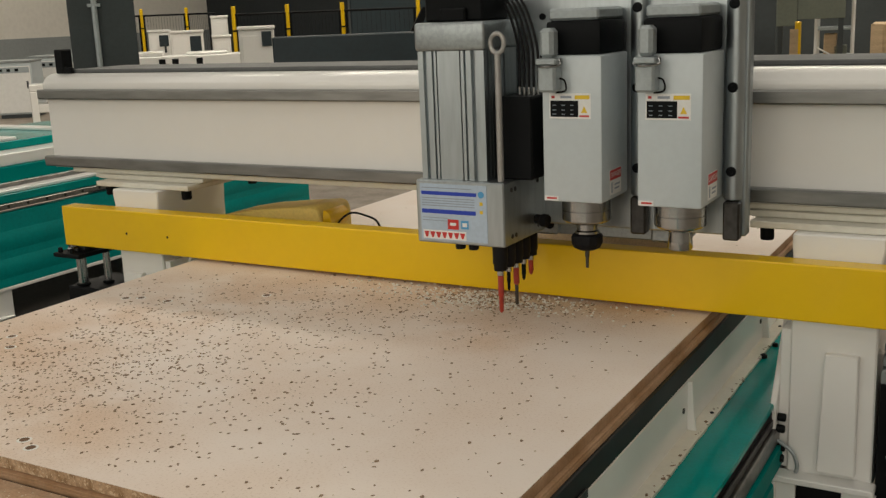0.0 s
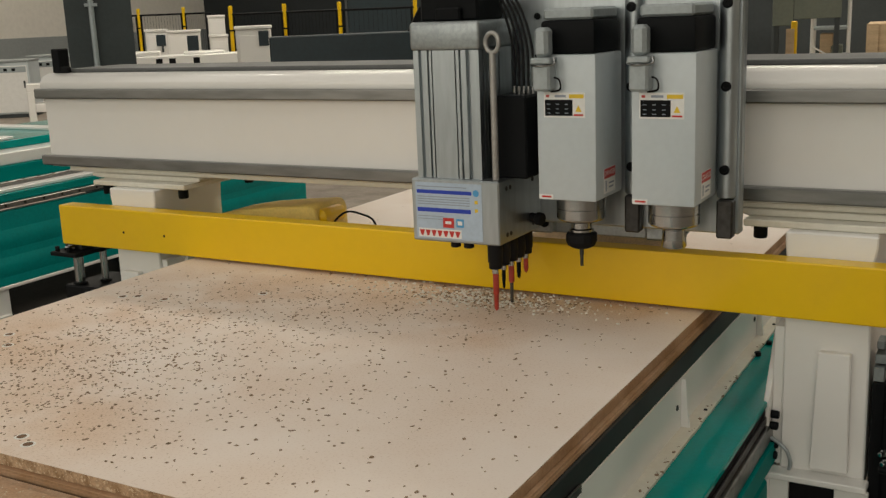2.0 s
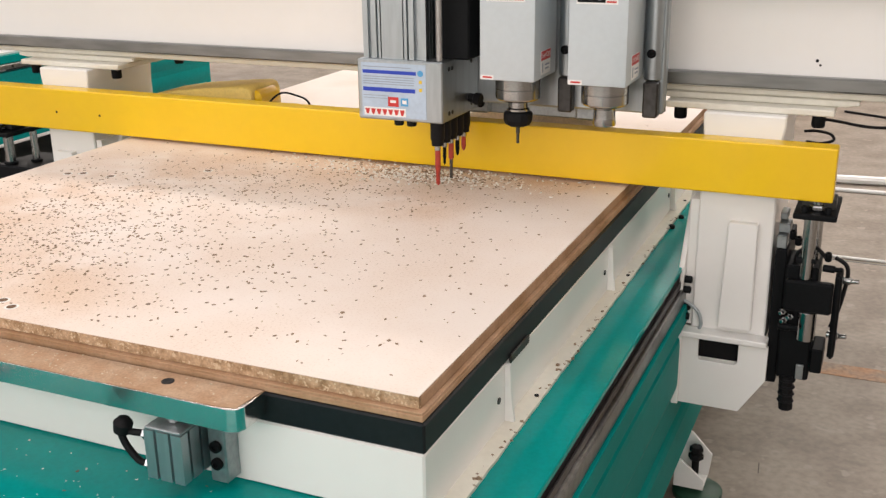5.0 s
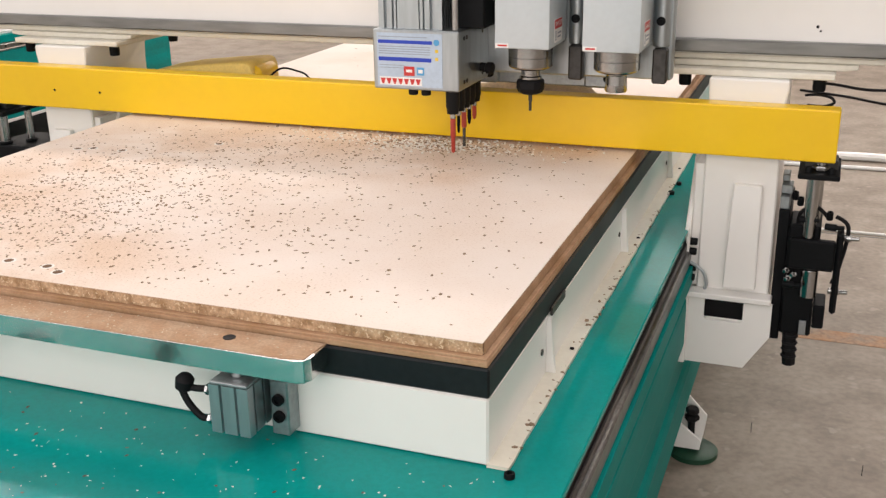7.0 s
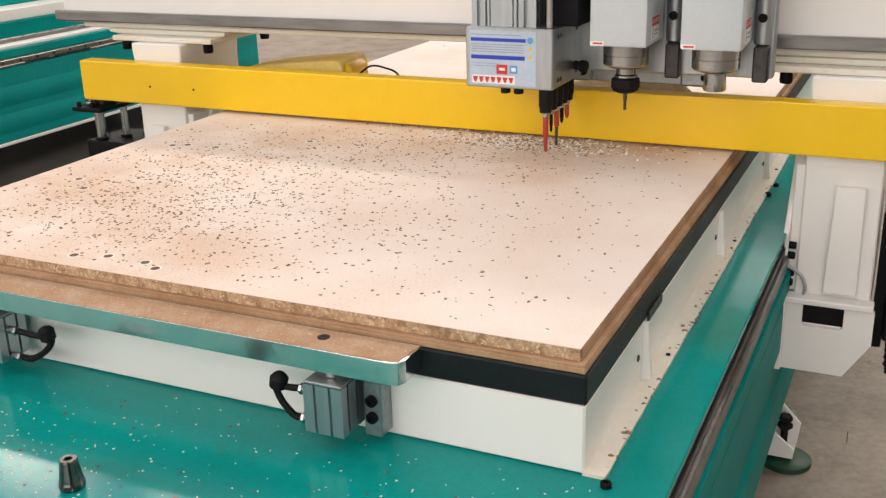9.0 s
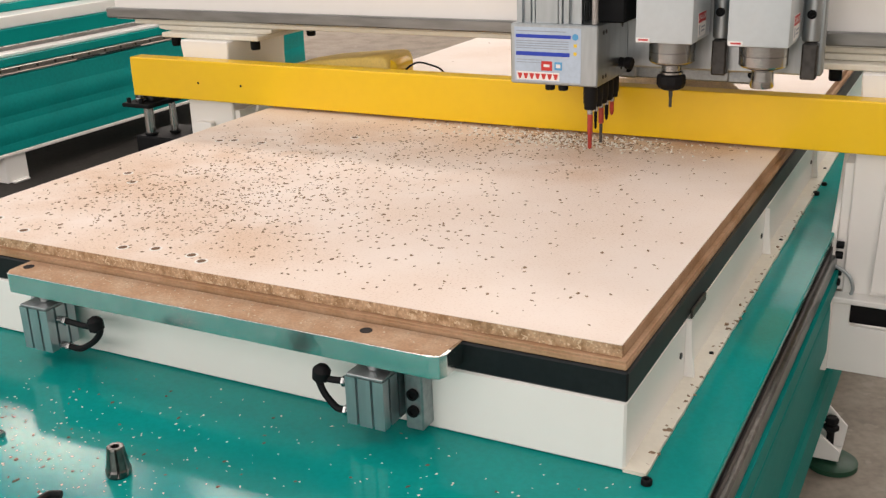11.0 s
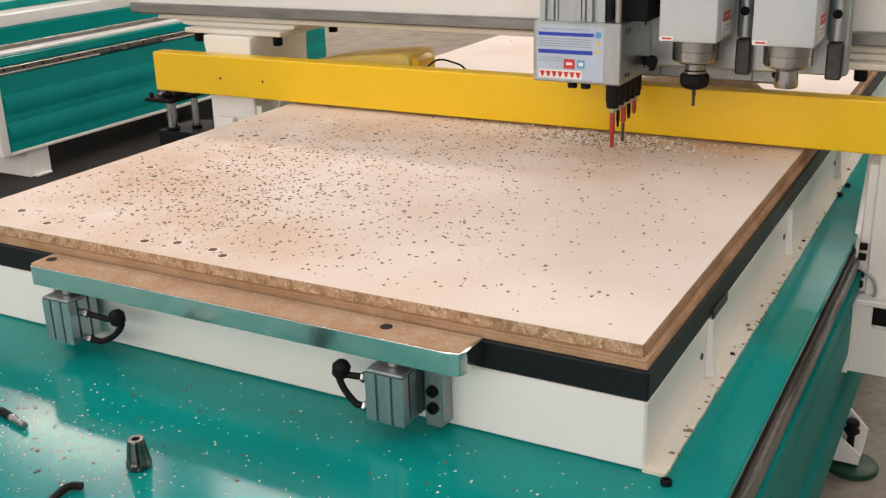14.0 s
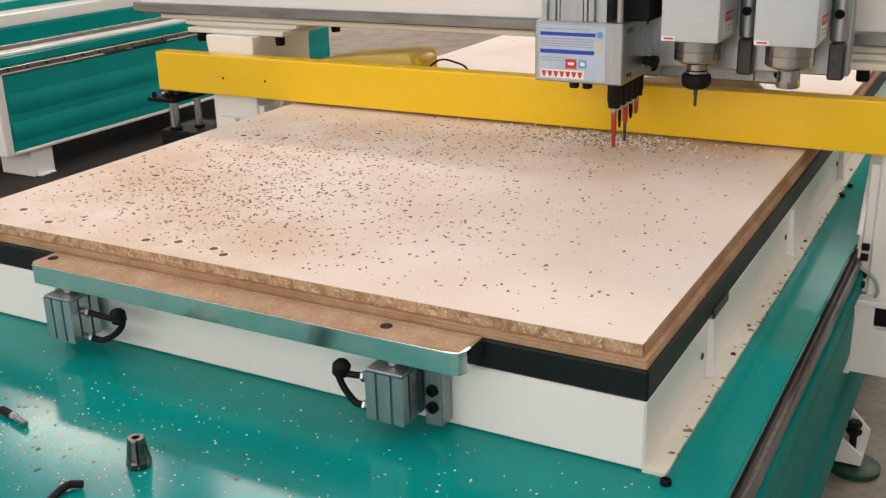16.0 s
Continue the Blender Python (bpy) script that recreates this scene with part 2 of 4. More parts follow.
def cyl(p0, p1, r, seg=16, bev=0.15):
    p0, p1 = Vector(p0), Vector(p1)
    h, c = (p1 - p0).length, r * bev
    return lathe(p0, p1 - p0, [(0, r - c), (c, r), (h - c, r), (h, r - c)], seg)


def tube(points, r, seg=8, steps=6):
    """A round cable through the points."""
    pts = [Vector(p) for p in points]
    fine = []
    for i in range(len(pts) - 1):
        a, b, c, d = pts[max(i - 1, 0)], pts[i], pts[i + 1], pts[min(i + 2, len(pts) - 1)]
        for s in range(steps):
            u = s / steps
            fine.append(0.5 * (2 * b + (c - a) * u + (2 * a - 5 * b + 4 * c - d) * u * u + (3 * b - a - 3 * c + d) * u ** 3))
    fine.append(pts[-1])
    bm, rings, up = bmesh.new(), [], Vector((0.3, 0.2, 1))
    for i, p in enumerate(fine):
        d = (fine[min(i + 1, len(fine) - 1)] - fine[max(i - 1, 0)]).normalized()
        s = d.cross(up)
        s = s.normalized() if s.length > 1e-4 else Vector((1, 0, 0))
        w = s.cross(d)
        up = w
        rings.append([bm.verts.new(p + r * (math.cos(a) * s + math.sin(a) * w)) for a in (2 * math.pi * k / seg for k in range(seg))])
    for a, b in zip(rings, rings[1:]):
        for k in range(seg):
            bm.faces.new((a[k], a[(k + 1) % seg], b[(k + 1) % seg], b[k]))
    bm.faces.new(rings[0][::-1])
    bm.faces.new(rings[-1])
    return bm


def prism(poly, axis, a, b, bev=0.0):
    """A polygon drawn out along an axis from a to b. For x the polygon is (y, z), for y (x, z), for z (x, y)."""
    bm = bmesh.new()

    def v(p, s):
        return {"x": (s, p[0], p[1]), "y": (p[0], s, p[1]), "z": (p[0], p[1], s)}[axis]

    lo, hi = [bm.verts.new(v(p, a)) for p in poly], [bm.verts.new(v(p, b)) for p in poly]
    n = len(poly)
    for k in range(n):
        bm.faces.new((lo[k], lo[(k + 1) % n], hi[(k + 1) % n], hi[k]))
    bm.faces.new(lo[::-1])
    bm.faces.new(hi)
    if bev:
        bmesh.ops.recalc_face_normals(bm, faces=bm.faces)
        bmesh.ops.bevel(bm, geom=bm.edges[:], offset=bev, segments=1, affect="EDGES")
    return bm


def slotted(x0, x1, y0, y1, slots_front, slots_right, d=0.006):
    """Outline of an extruded profile with T-slots in its front (towards -y) and right faces."""
    p = [(x0, y1), (x0, y0)]
    for c, w in slots_front:
        p += [(c - w / 2, y0), (c - w / 2, y0 + d), (c + w / 2, y0 + d), (c + w / 2, y0)]
    p.append((x1, y0))
    for c, w in slots_right:
        p += [(x1, c - w / 2), (x1 - d, c - w / 2), (x1 - d, c + w / 2), (x1, c + w / 2)]
    p.append((x1, y1))
    return p


def bolt(name, p, axis, r, h, parent, material=None, label=""):
    """A socket-head screw: a head with a recess."""
    prof = [(0, r), (h * 0.85, r), (h, r * 0.88), (h, r * 0.5), (h * 0.55, r * 0.45), (h * 0.55, r * 0.01)]
    return part(name, lathe(p, axis, prof, 14), material or black, parent, label, True)


# ---- the hall ----
part("floor", box(HX0, HX1, HY0, HY1, -0.2, 0.0, 0), concrete, label="worn grey-brown concrete factory floor", kind="structure", category="floor")
ceil = []
ys = [HY0] + [v for p in ROOF_LIGHTS for v in p[:2]] + [HY1]
for a, b in zip(ys[::2], ys[1::2]):
    ceil.append(box(HX0, HX1, a, b, HZ, HZ + 0.25, 0))
for y0, y1, x0, x1, watts in ROOF_LIGHTS:
    ceil += [box(HX0, x0 - 0.05, y0, y1, HZ, HZ + 0.25, 0), box(x1 + 0.05, HX1, y0, y1, HZ, HZ + 0.25, 0)]
part("ceiling", add(*ceil), roof_m, label="grey sheet roof with long roof lights", kind="structure", category="ceiling")
for nm, ar, m in (("wall_west", (HX0 - 0.2, HX0, HY0, HY1, 1.212, HZ), wall_paint), ("wall_north", (HX0, HX1, HY1, HY1 + 0.2, 0, HZ), dark_wall),
                  ("wall_east", (HX1, HX1 + 0.2, HY0, HY1, 0, HZ), wall_paint)):
    part(nm, box(*ar, 0), m, label="plain painted wall of the factory hall", kind="structure", category="wall")
part("wall_south", add(box(HX0, HX1, HY0 - 0.2, HY0, 0, WIN[2], 0), box(HX0, HX1, HY0 - 0.2, HY0, WIN[3], HZ, 0), box(HX0, WIN[0], HY0 - 0.2, HY0, WIN[2], WIN[3], 0),
                         box(WIN[1], HX1, HY0 - 0.2, HY0, WIN[2], WIN[3], 0)), wall_paint, label="painted hall wall with a high window band", kind="structure", category="wall")
part("wainscot", box(HX0 - 0.2, HX0 + 0.03, HY0, HY1, 0, 1.21, 0.01), grey_wall, label="grey lower band of the hall wall", kind="structure", category="wall")

# ---- machine base ----
DX0, DX1, DY0, DY1, DZ = -1.333, 0.113, -0.80, 2.95, 0.737
base = thing("router_base", "teal and white steel base of a wood router table", "machine base", (-0.61, 1.0, 0))
part("deck", box(DX0, DX1, DY0, DY1, DZ - 0.012, DZ, 0.002), teal, base, "glossy teal deck plate")
# side faces with folded ridges
side = [(0.104, DZ - 0.0125), (0.104, 0.605), (0.112, 0.601), (0.121, 0.590), (0.122, 0.575), (0.122, 0.490), (0.119, 0.476), (0.108, 0.466), (0.107, 0.37), (0.113, 0.362), (0.118, 0.350),
        (0.118, 0.255), (0.114, 0.242), (0.100, 0.234), (0.098, 0.195), (0.062, 0.185), (0.062, 0.07)]
prof = side + [(-1.22 - x, z) for x, z in reversed(side)]
part("body", prism(prof, "y", DY0 + 0.03, DY1 - 0.03), teal_shaded, base, "teal folded steel body")
for x0, x1 in ((0.106, 0.132), (-1.352, -1.326)):
    part("guide_rail", box(x0 + 0.001 if x0 > 0 else x0 + 0.012, x1 - 0.012 if x0 > 0 else x1 - 0.001, DY0 + 0.02, DY1 - 0.02, 0.656, 0.690, 0.003), steel, base, "ground steel guide rail")
    # added black strip: the shade of the gap under the deck edge
    part("rail_gap_shade", box(x0 + 0.001, x0 + 0.0045 if x0 > 0 else x1 - 0.001, DY0 + 0.015, DY1 - 0.015, 0.7085, 0.7245, 0.0005), gap_black, base, "black strip for the shaded gap above the rail")
    part("rail_cap", box(x0 + 0.001, x0 + 0.007 if x0 > 0 else x1 - 0.001, DY0 + 0.015, DY1 - 0.015, 0.6925, 0.7075, 0.001), steel_dark, base, "dark oiled rail cap")
    part("rail_seat", box(x0 + 0.001, x1 - 0.006, DY0 + 0.015, DY1 - 0.015, 0.615, 0.6555, 0.001), teal_shaded, base)
part("table_frame", box(-1.231, 0.0105, -0.0105, 2.452, DZ + 0.0012, 0.831, 0.003), white, base, "white steel table frame")
edge = [(0.037 + 0.0012 * noise.noise((y * 0.31, 0, 3)) + 0.0012 * noise.noise((y * 1.7, 0, 9)), -0.0118 + 2.488 * y / 160) for y in range(161)]
part("flange", prism([(-1.262, 0.002), (0.0085, 0.002), (0.0085, -0.0118)] + edge + [(-1.262, 2.476)], "z", DZ + 0.0005, DZ + 0.0055), cream, base, "cream welded foot flange")
for y in (0.258, 0.808, 1.36, 1.91, 2.38):
    part("gusset", prism([(0.0105, 0.742), (0.025, 0.742), (0.021, 0.78), (0.018, 0.829), (0.0105, 0.829)], "y", y, y + 0.007, 0.0008), white, base)
    bolt("flange_screw", (0.028, y + 0.09, 0.7425), (0, 0, 1), 0.0035, 0.002, base)
    bolt("side_screw", (0.0105, y - 0.024, 0.785), (1, 0, 0), 0.005, 0.002, base, steel_dark)
part("table_sheet", box(-1.232, 0.012, -0.012, 2.454, 0.8315, 0.8712, 0.0025), phenolic, base, "black table sheet")
part("seal_strip", box(0.0125, 0.016, 0.270, 0.347, 0.827, 0.840, 0.001), steel_dark, base)
bolt("deck_screw", (0.042, -0.024, DZ), (0, 0, 1), 0.007, 0.007, base)
bolt("deck_screw", (0.045, 1.325, DZ), (0, 0, 1), 0.006, 0.007, base)
bolt("deck_screw", (0.040, 1.243, DZ), (0, 0, 1), 0.007, 0.008, base)


def levelling_foot(y):
    """A welded bracket of two cheeks and a web, with a threaded foot between them."""
    part("foot_bracket", add(prism([(0.063, 0.030), (0.063, 0.098), (0.076, 0.106), (0.136, 0.058), (0.136, 0.030)], "y", y, y + 0.008, 0.001),
                                  prism([(0.063, 0.030), (0.063, 0.148), (0.090, 0.148), (0.143, 0.092), (0.136, 0.030)], "y", y + 0.075, y + 0.083, 0.001),
                                  box(0.063, 0.135, y + 0.0082, y + 0.0748, 0.026, 0.034, 0.001)), white, base, "white welded foot bracket")
    part("foot_bolt", add(cyl((0.108, y + 0.042, 0.02), (0.108, y + 0.042, 0.112), 0.009), cyl((0.108, y + 0.042, 0.112), (0.108, y + 0.042, 0.128), 0.017, 6), cyl((0.108, y + 0.042, 0.092), (0.108, y + 0.042, 0.108), 0.019, 6)), rubber, base, smooth=True)
    part("foot_pad", lathe((0.118, y + 0.035, 0.0), (0, 0, 1), [(0, 0.062), (0.013, 0.062), (0.019, 0.054), (0.023, 0.018)], 28), green_pad, base, "green round foot pad", True)


for y in (1.345, -0.55, 2.75):
    levelling_foot(y)

# ---- panels on the table ----
spoil = thing("spoilboard", "brown MDF spoilboard lying on the black table", "board", (-0.61, 1.22, 0.8716))
part("sheet", box(-1.230, 0.009, -0.009, 2.450, 0.8716, 0.8800, 0.0012), mdf, spoil)
part("upper_veneer", box(-1.229, 0.008, -0.008, 2.449, 0.8801, 0.8832, 0.0006), mdf, spoil, "thin dusted upper layer")
HOLES = [(-1.125, 0.070), (-1.028, 0.038), (-0.812, 0.037), (-0.759, 0.052), (-0.687, 0.050), (-0.656, 0.035), (-1.117, 0.652), (-1.088, 0.666), (-1.016, 0.668),
         (-1.118, 0.374), (-1.064, 0.328), (-0.851, 0.778)]
panel = thing("chipboard_panel", "white laminated chipboard panel strewn with dust and chips", "panel", (-0.61, 1.22, 0.883))


def drilled_sheet(x0, x1, y0, y1, z0, z1, holes, r):
    bm = bmesh.new()
    c = [bm.verts.new((x, y, z1)) for x, y in ((x0, y0), (x1, y0), (x1, y1), (x0, y1))]
    edges = [bm.edges.new((c[k], c[(k + 1) % 4])) for k in range(4)]
    rings = []
    for hx_, hy_ in holes:
        ring = [bm.verts.new((hx_ + r * math.cos(a), hy_ + r * math.sin(a), z1)) for a in (2 * math.pi * k / 12 for k in range(12))]
        edges += [bm.edges.new((ring[k], ring[(k + 1) % 12])) for k in range(12)]
        rings.append(ring)
    bmesh.ops.triangle_fill(bm, use_beauty=True, edges=edges)
    low = [bm.verts.new((v.co.x, v.co.y, z0)) for v in c]
    for k in range(4):
        bm.faces.new((c[k], c[(k + 1) % 4], low[(k + 1) % 4], low[k]))
    bm.faces.new(low)
    for ring in rings:
        d = [bm.verts.new((v.co.x, v.co.y, z1 - 0.0005)) for v in ring]
        for k in range(12):
            bm.faces.new((ring[k], ring[(k + 1) % 12], d[(k + 1) % 12], d[k]))
    return bm


part("core", box(-1.220, 0.0, 0.0, 2.440, 0.8834, 0.8992, 0.0006), chipboard, panel, "speckled chipboard core")
part("laminate", drilled_sheet(-1.2202, 0.0002, -0.0002, 2.4402, 0.8992, 0.9, HOLES, 0.0075), lam, panel, "dusty white laminate face")
part("edge_dust", box(0.0003, 0.0016, 0.004, 2.436, 0.8842, 0.8984, 0.0004), mdf, panel, "brown dusted long edge")
for hx_, hy_ in HOLES:
    part("hole_burr", lathe((hx_, hy_, 0.9), (0, 0, 1), [(-0.0002, 0.0108), (0.0003, 0.0102), (0.0004, 0.0085)], 14), chip_w, panel, "pale burr round a hole")
    part("drill_hole", lathe((hx_, hy_, 0.9002), (0, 0, 1), [(0, 0.0072), (0.0004, 0.0070)], 14), hole_m, panel, "brown drilled hole")

# wood chips: flakes of their own shapes, scattered
rng = random.Random(7)


def flakes(n, pick, lo, hi, z, thick=0.25):
    bm = bmesh.new()
    for _ in range(n):
        x, y = pick()
        s, a = rng.uniform(lo, hi), rng.uniform(0, 6.28)
        e = rng.uniform(0.35, 0.8)
        c, d = math.cos(a) * s, math.sin(a) * s
        u = [(c, d), (-d * e, c * e), (-c * rng.uniform(0.5, 1), -d), (d * e, -c * e)]
        h = s * thick * rng.uniform(0.5, 1.6)
        lo_v = [bm.verts.new((x + p, y + q, z)) for p, q in u]
        hi_v = [bm.verts.new((x + p * 0.8, y + q * 0.8, z + h * rng.uniform(0.5, 1.3))) for p, q in u]
        for k in range(4):
            bm.faces.new((lo_v[k], lo_v[(k + 1) % 4], hi_v[(k + 1) % 4], hi_v[k]))
        bm.faces.new(hi_v)
    return bm


def cloud(spots, x0, x1, y0, y1):
    """Picks a place out of several soft heaps."""
    tot = sum(s[4] for s in spots)

    def pick():
        while True:
            r = rng.uniform(0, tot)
            for cx, cy, sx, sy, w in spots:
                r -= w
                if r <= 0:
                    break
            x, y = rng.gauss(cx, sx), rng.gauss(cy, sy)
            if x0 < x < x1 and y0 < y < y1:
                return x, y
    return pick


field = cloud([(-0.87, 0.28, 0.17, 0.13, 5.5), (-0.85, 0.50, 0.20, 0.16, 2), (-0.80, 0.66, 0.25, 0.13, 2.5), (-0.55, 0.78, 0.22, 0.07, 1.8), (-0.60, 0.30, 0.28, 0.20, 3), (-0.7, 1.5, 0.4, 0.5, 1.0), (-1.0, 0.3, 0.15, 0.2, 1.5), (-0.5, 0.4, 0.35, 0.30, 3.5)], -1.2, -0.02, 0.02, 2.4)
near_bar = cloud([(-0.42, 0.905, 0.085, 0.032, 4.5), (-0.58, 0.93, 0.12, 0.05, 1.3), (-0.27, 0.93, 0.10, 0.04, 1.0)], -1.2, -0.02, 0.6, 1.1)
tagged(part("wood_chips", flakes(3100, field, 0.0011, 0.0042, 0.9), chip_d), "dark flat wood chips scattered over the panel", "wood chips", kind="stuff")
tagged(part("wood_chips", flakes(420, near_bar, 0.002, 0.0055, 0.9), chip_d), "dense dark wood chips beside the yellow bar", "wood chips", kind="stuff")
tagged(part("laminate_chips", flakes(760, near_bar, 0.0015, 0.0042, 0.9, 0.6), chip_w), "white laminate chips heaped beside the yellow bar", "laminate chips", kind="stuff")
tagged(part("wood_chips", flakes(500, field, 0.0012, 0.003, 0.9), chip_l), "pale fine wood chips on the panel", "wood chips", kind="stuff")
on_deck = cloud([(-0.45, -0.20, 0.3, 0.12, 3), (-0.74, -0.29, 0.12, 0.08, 3), (-0.1, -0.12, 0.12, 0.08, 0.5)], -1.3, 0.1, -0.75, -0.03)
tagged(part("wood_chips", flakes(520, on_deck, 0.0008, 0.0026, DZ), chip_w), "pale wood chips scattered on the teal deck", "wood chips", kind="stuff")
tagged(part("wood_chips", flakes(110, on_deck, 0.0015, 0.004, DZ), chip_b), "dark wood chips scattered on the teal deck", "wood chips", kind="stuff")
on_flange = cloud([(0.032, 0.3, 0.005, 0.5, 1)], 0.02, 0.040, 0.0, 1.6)
tagged(part("wood_chips", flakes(90, on_flange, 0.002, 0.006, DZ + 0.0045, 0.4), chip_d), "dark wood chips along the white flange", "wood chips", kind="stuff")

on_stop = cloud([(-0.58, -0.045, 0.3, 0.02, 1)], -0.95, -0.21, -0.069, -0.016)
tagged(part("wood_chips", flakes(200, on_stop, 0.0008, 0.0026, 0.8762), chip_l), "pale fine wood chips on the stop bar", "wood chips", kind="stuff")


def sawdust_pile(label):
    """Loose dust at its angle of rest: a long slope, a short flat crest and a short steep slope."""
    bm = bmesh.new()
    ridge = ((-0.80, 0.0), (-0.60, 0.028), (-0.435, 0.068), (-0.273, 0.099), (-0.206, 0.107), (-0.178, 0.101), (-0.130, 0.062), (-0.045, 0.0))
    nx, ny = 64, 30

    def crest(x):
        for (xa, za), (xb, zb) in zip(ridge, ridge[1:]):
            if x <= xb:
                return za + (zb - za) * (x - xa) / (xb - xa)
        return 0.0

    grid = []
    for i in range(nx + 1):
        x = ridge[0][0] + (ridge[-1][0] - ridge[0][0]) * i / nx
        h = crest(x)
        row = []
        for j in range(ny + 1):
            v = 2 * j / ny - 1
            z = h * min(1.0, 1.12 * (1 - abs(v))) + 0.006 * noise.noise((x * 16, v * 2.4, 1)) * min(1, h / 0.05) * (1 - v * v)
            row.append(bm.verts.new((x, 1.203 + v * max(h * 1.15, 0.01), 0.9003 + max(z, 0))))
        grid.append(row)
    for i in range(nx):
        for j in range(ny):
            bm.faces.new((grid[i][j], grid[i + 1][j], grid[i + 1][j + 1], grid[i][j + 1]))
    return tagged(part("sawdust", bm, heap_dust, smooth=True), label, "sawdust")


sawdust_pile("tan sawdust heap pushed up behind the yellow bar")
hump = thing("chip_guard", "dusty yellow curved chip guard lying behind the bar", "guard", (-1.1, 1.1, 0.9), carried=(0, 0.108, 0))
arc = [(-1.36, 0.950), (-1.27, 0.974), (-1.19, 0.988), (-1.08, 1.000), (-1.00, 1.007), (-0.985, 1.003), (-0.978, 0.985), (-0.976, 0.9005), (-1.36, 0.9005)]
part("shell", prism(arc, "y", 1.04, 1.17, 0.004), yellow_d, hump, smooth=True)
part("end_knob", lathe((-0.985, 1.05, 0.975), (0, 1, 0), [(0, 0.01), (0.01, 0.022), (0.09, 0.022), (0.10, 0.012)], 14), yellow, hump, "bright yellow rounded end", True)

# ---- front stop with its lifting cylinders ----
stop = thing("panel_stop", "polished aluminium stop bar dusted with brown wood dust", "stop bar", (-0.58, -0.045, 0.737))
sp = [(-0.957, -0.0135), (-0.957, -0.060), (-0.948, -0.071), (-0.218, -0.073), (-0.207, -0.069), (-0.202, -0.058), (-0.202, -0.0135)]
part("bar", prism(sp, "z", 0.845, 0.8755, 0.0004), alu_mirror, stop, "mirror-bright aluminium bar")
dsp = [(-0.956, -0.0155), (-0.956, -0.0595), (-0.9475, -0.070), (-0.70, -0.0705), (-0.45, -0.071), (-0.232, -0.0705), (-0.2085, -0.066), (-0.2035, -0.0155)]
part("dust_film", prism(dsp, "z", 0.8757, 0.8762), dust, stop, "brown dust on the bar")
for x in (-0.938, -0.329):
    part("screw_recess", lathe((x, -0.038, 0.8759), (0, 0, 1), [(0, 0.0085), (0.0009, 0.0085), (0.0009, 0.006), (0.0005, 0.001)], 16), rubber, stop)


def lift_cylinder(x, flip):
    """Compact air cylinder under the stop; flip turns its hose to the other side."""
    s = -1 if flip else 1
    w = 0.028
    pr = slotted(x - w, x + w, -0.086, -0.032, [(x - 0.011, 0.004), (x + 0.011, 0.004)], [(-0.070, 0.004), (-0.048, 0.004)], 0.005)
    body = part("cylinder", prism(pr, "z", 0.765, 0.832, 0.0), alu, stop, "slotted aluminium air cylinder")
    part("cylinder_cap", box(x - w + 0.001, x + w - 0.001, -0.085, -0.033, 0.8322, 0.836, 0.001), alu_cast, body)
    part("piston_rod", cyl((x, -0.058, 0.836), (x, -0.058, 0.8452), 0.010), chrome, body, smooth=True)
    part("bracket", box(x + s * 0.032 if s > 0 else x - 0.058, x + 0.058 if s > 0 else x - 0.032, -0.040, -0.0108, 0.748, 0.826, 0.002), alu_cast, stop, "aluminium mounting bracket")
    for z in (0.776, 0.800):
        bolt("bracket_screw", (x + s * 0.045, -0.040, z), (0, -1, 0), 0.008, 0.006, stop)
    for z in (0.770, 0.812):
        part("air_fitting", add(cyl((x - s * w, -0.065, z), (x - s * (w + 0.012), -0.065, z), 0.006), cyl((x - s * (w + 0.012), -0.065, z), (x - s * (w + 0.018), -0.065, z), 0.0075, 6)), chrome, stop, smooth=True)
    a = x - s * (w + 0.018)
    q = 0.068 if flip else 0.036  # how far the hose loops out
    part("air_hose", tube([(a, -0.065, 0.770), (a - s * 0.3 * q, -0.066, 0.771), (a - s * 0.75 * q, -0.067, 0.788), (a - s * q, -0.067, 0.808), (a - s * 0.95 * q, -0.067, 0.822)], 0.0048), rubber, stop, "black air hose", True)
    part("hose_elbow", add(lathe((a - s * 0.93 * q, -0.067, 0.806), (0.25 * s, 0, 1), [(0, 0.006), (0.004, 0.0115), (0.017, 0.0125), (0.023, 0.008), (0.025, 0.002)], 14), tube([(a - s * 0.9 * q, -0.067, 0.813), (a - s * 0.5 * q, -0.066, 0.811), (a, -0.065, 0.812)], 0.0048)), rubber, stop, smooth=True)


lift_cylinder(-0.307, False)
lift_cylinder(-0.888, True)

# added thin dark sheet: stands for the shade on the floor here
shade_sheet = thing("floor_shade", "added dark sheet for the shaded floor between the machines", "mat", (-2.9, 3.2, 0))
part("sheet", prism([(-5.6, 0.8), (-1.75, 0.8), (-1.75, 4.9), (-5.6, 4.9)], "z", 0.0005, 0.009, 0.002), floor_shade_m, shade_sheet)

fcab = thing("floor_cable", "pale cable lying across the concrete floor", "cable", (0.6, 4.0, 0))
part("cord", tube([(-0.9, 4.40, 0.010), (-0.3, 4.42, 0.010), (0.1, 4.43, 0.010), (0.5, 4.45, 0.010), (1.2, 4.47, 0.010), (2.6, 4.50, 0.010)], 0.010), paper, fcab, smooth=True)
part("floor_joint", box(-3.0, 12.0, 3.350, 3.358, 0.0004, 0.0012, 0), strip_grey, label="dark saw-cut joint in the concrete floor", kind="structure", category="floor")
part("floor_marking", box(0.305, 1.4, 2.22, 2.31, 0.0004, 0.0016, 0), worn_orange, label="worn orange marking painted on the floor", kind="structure", category="floor marking")

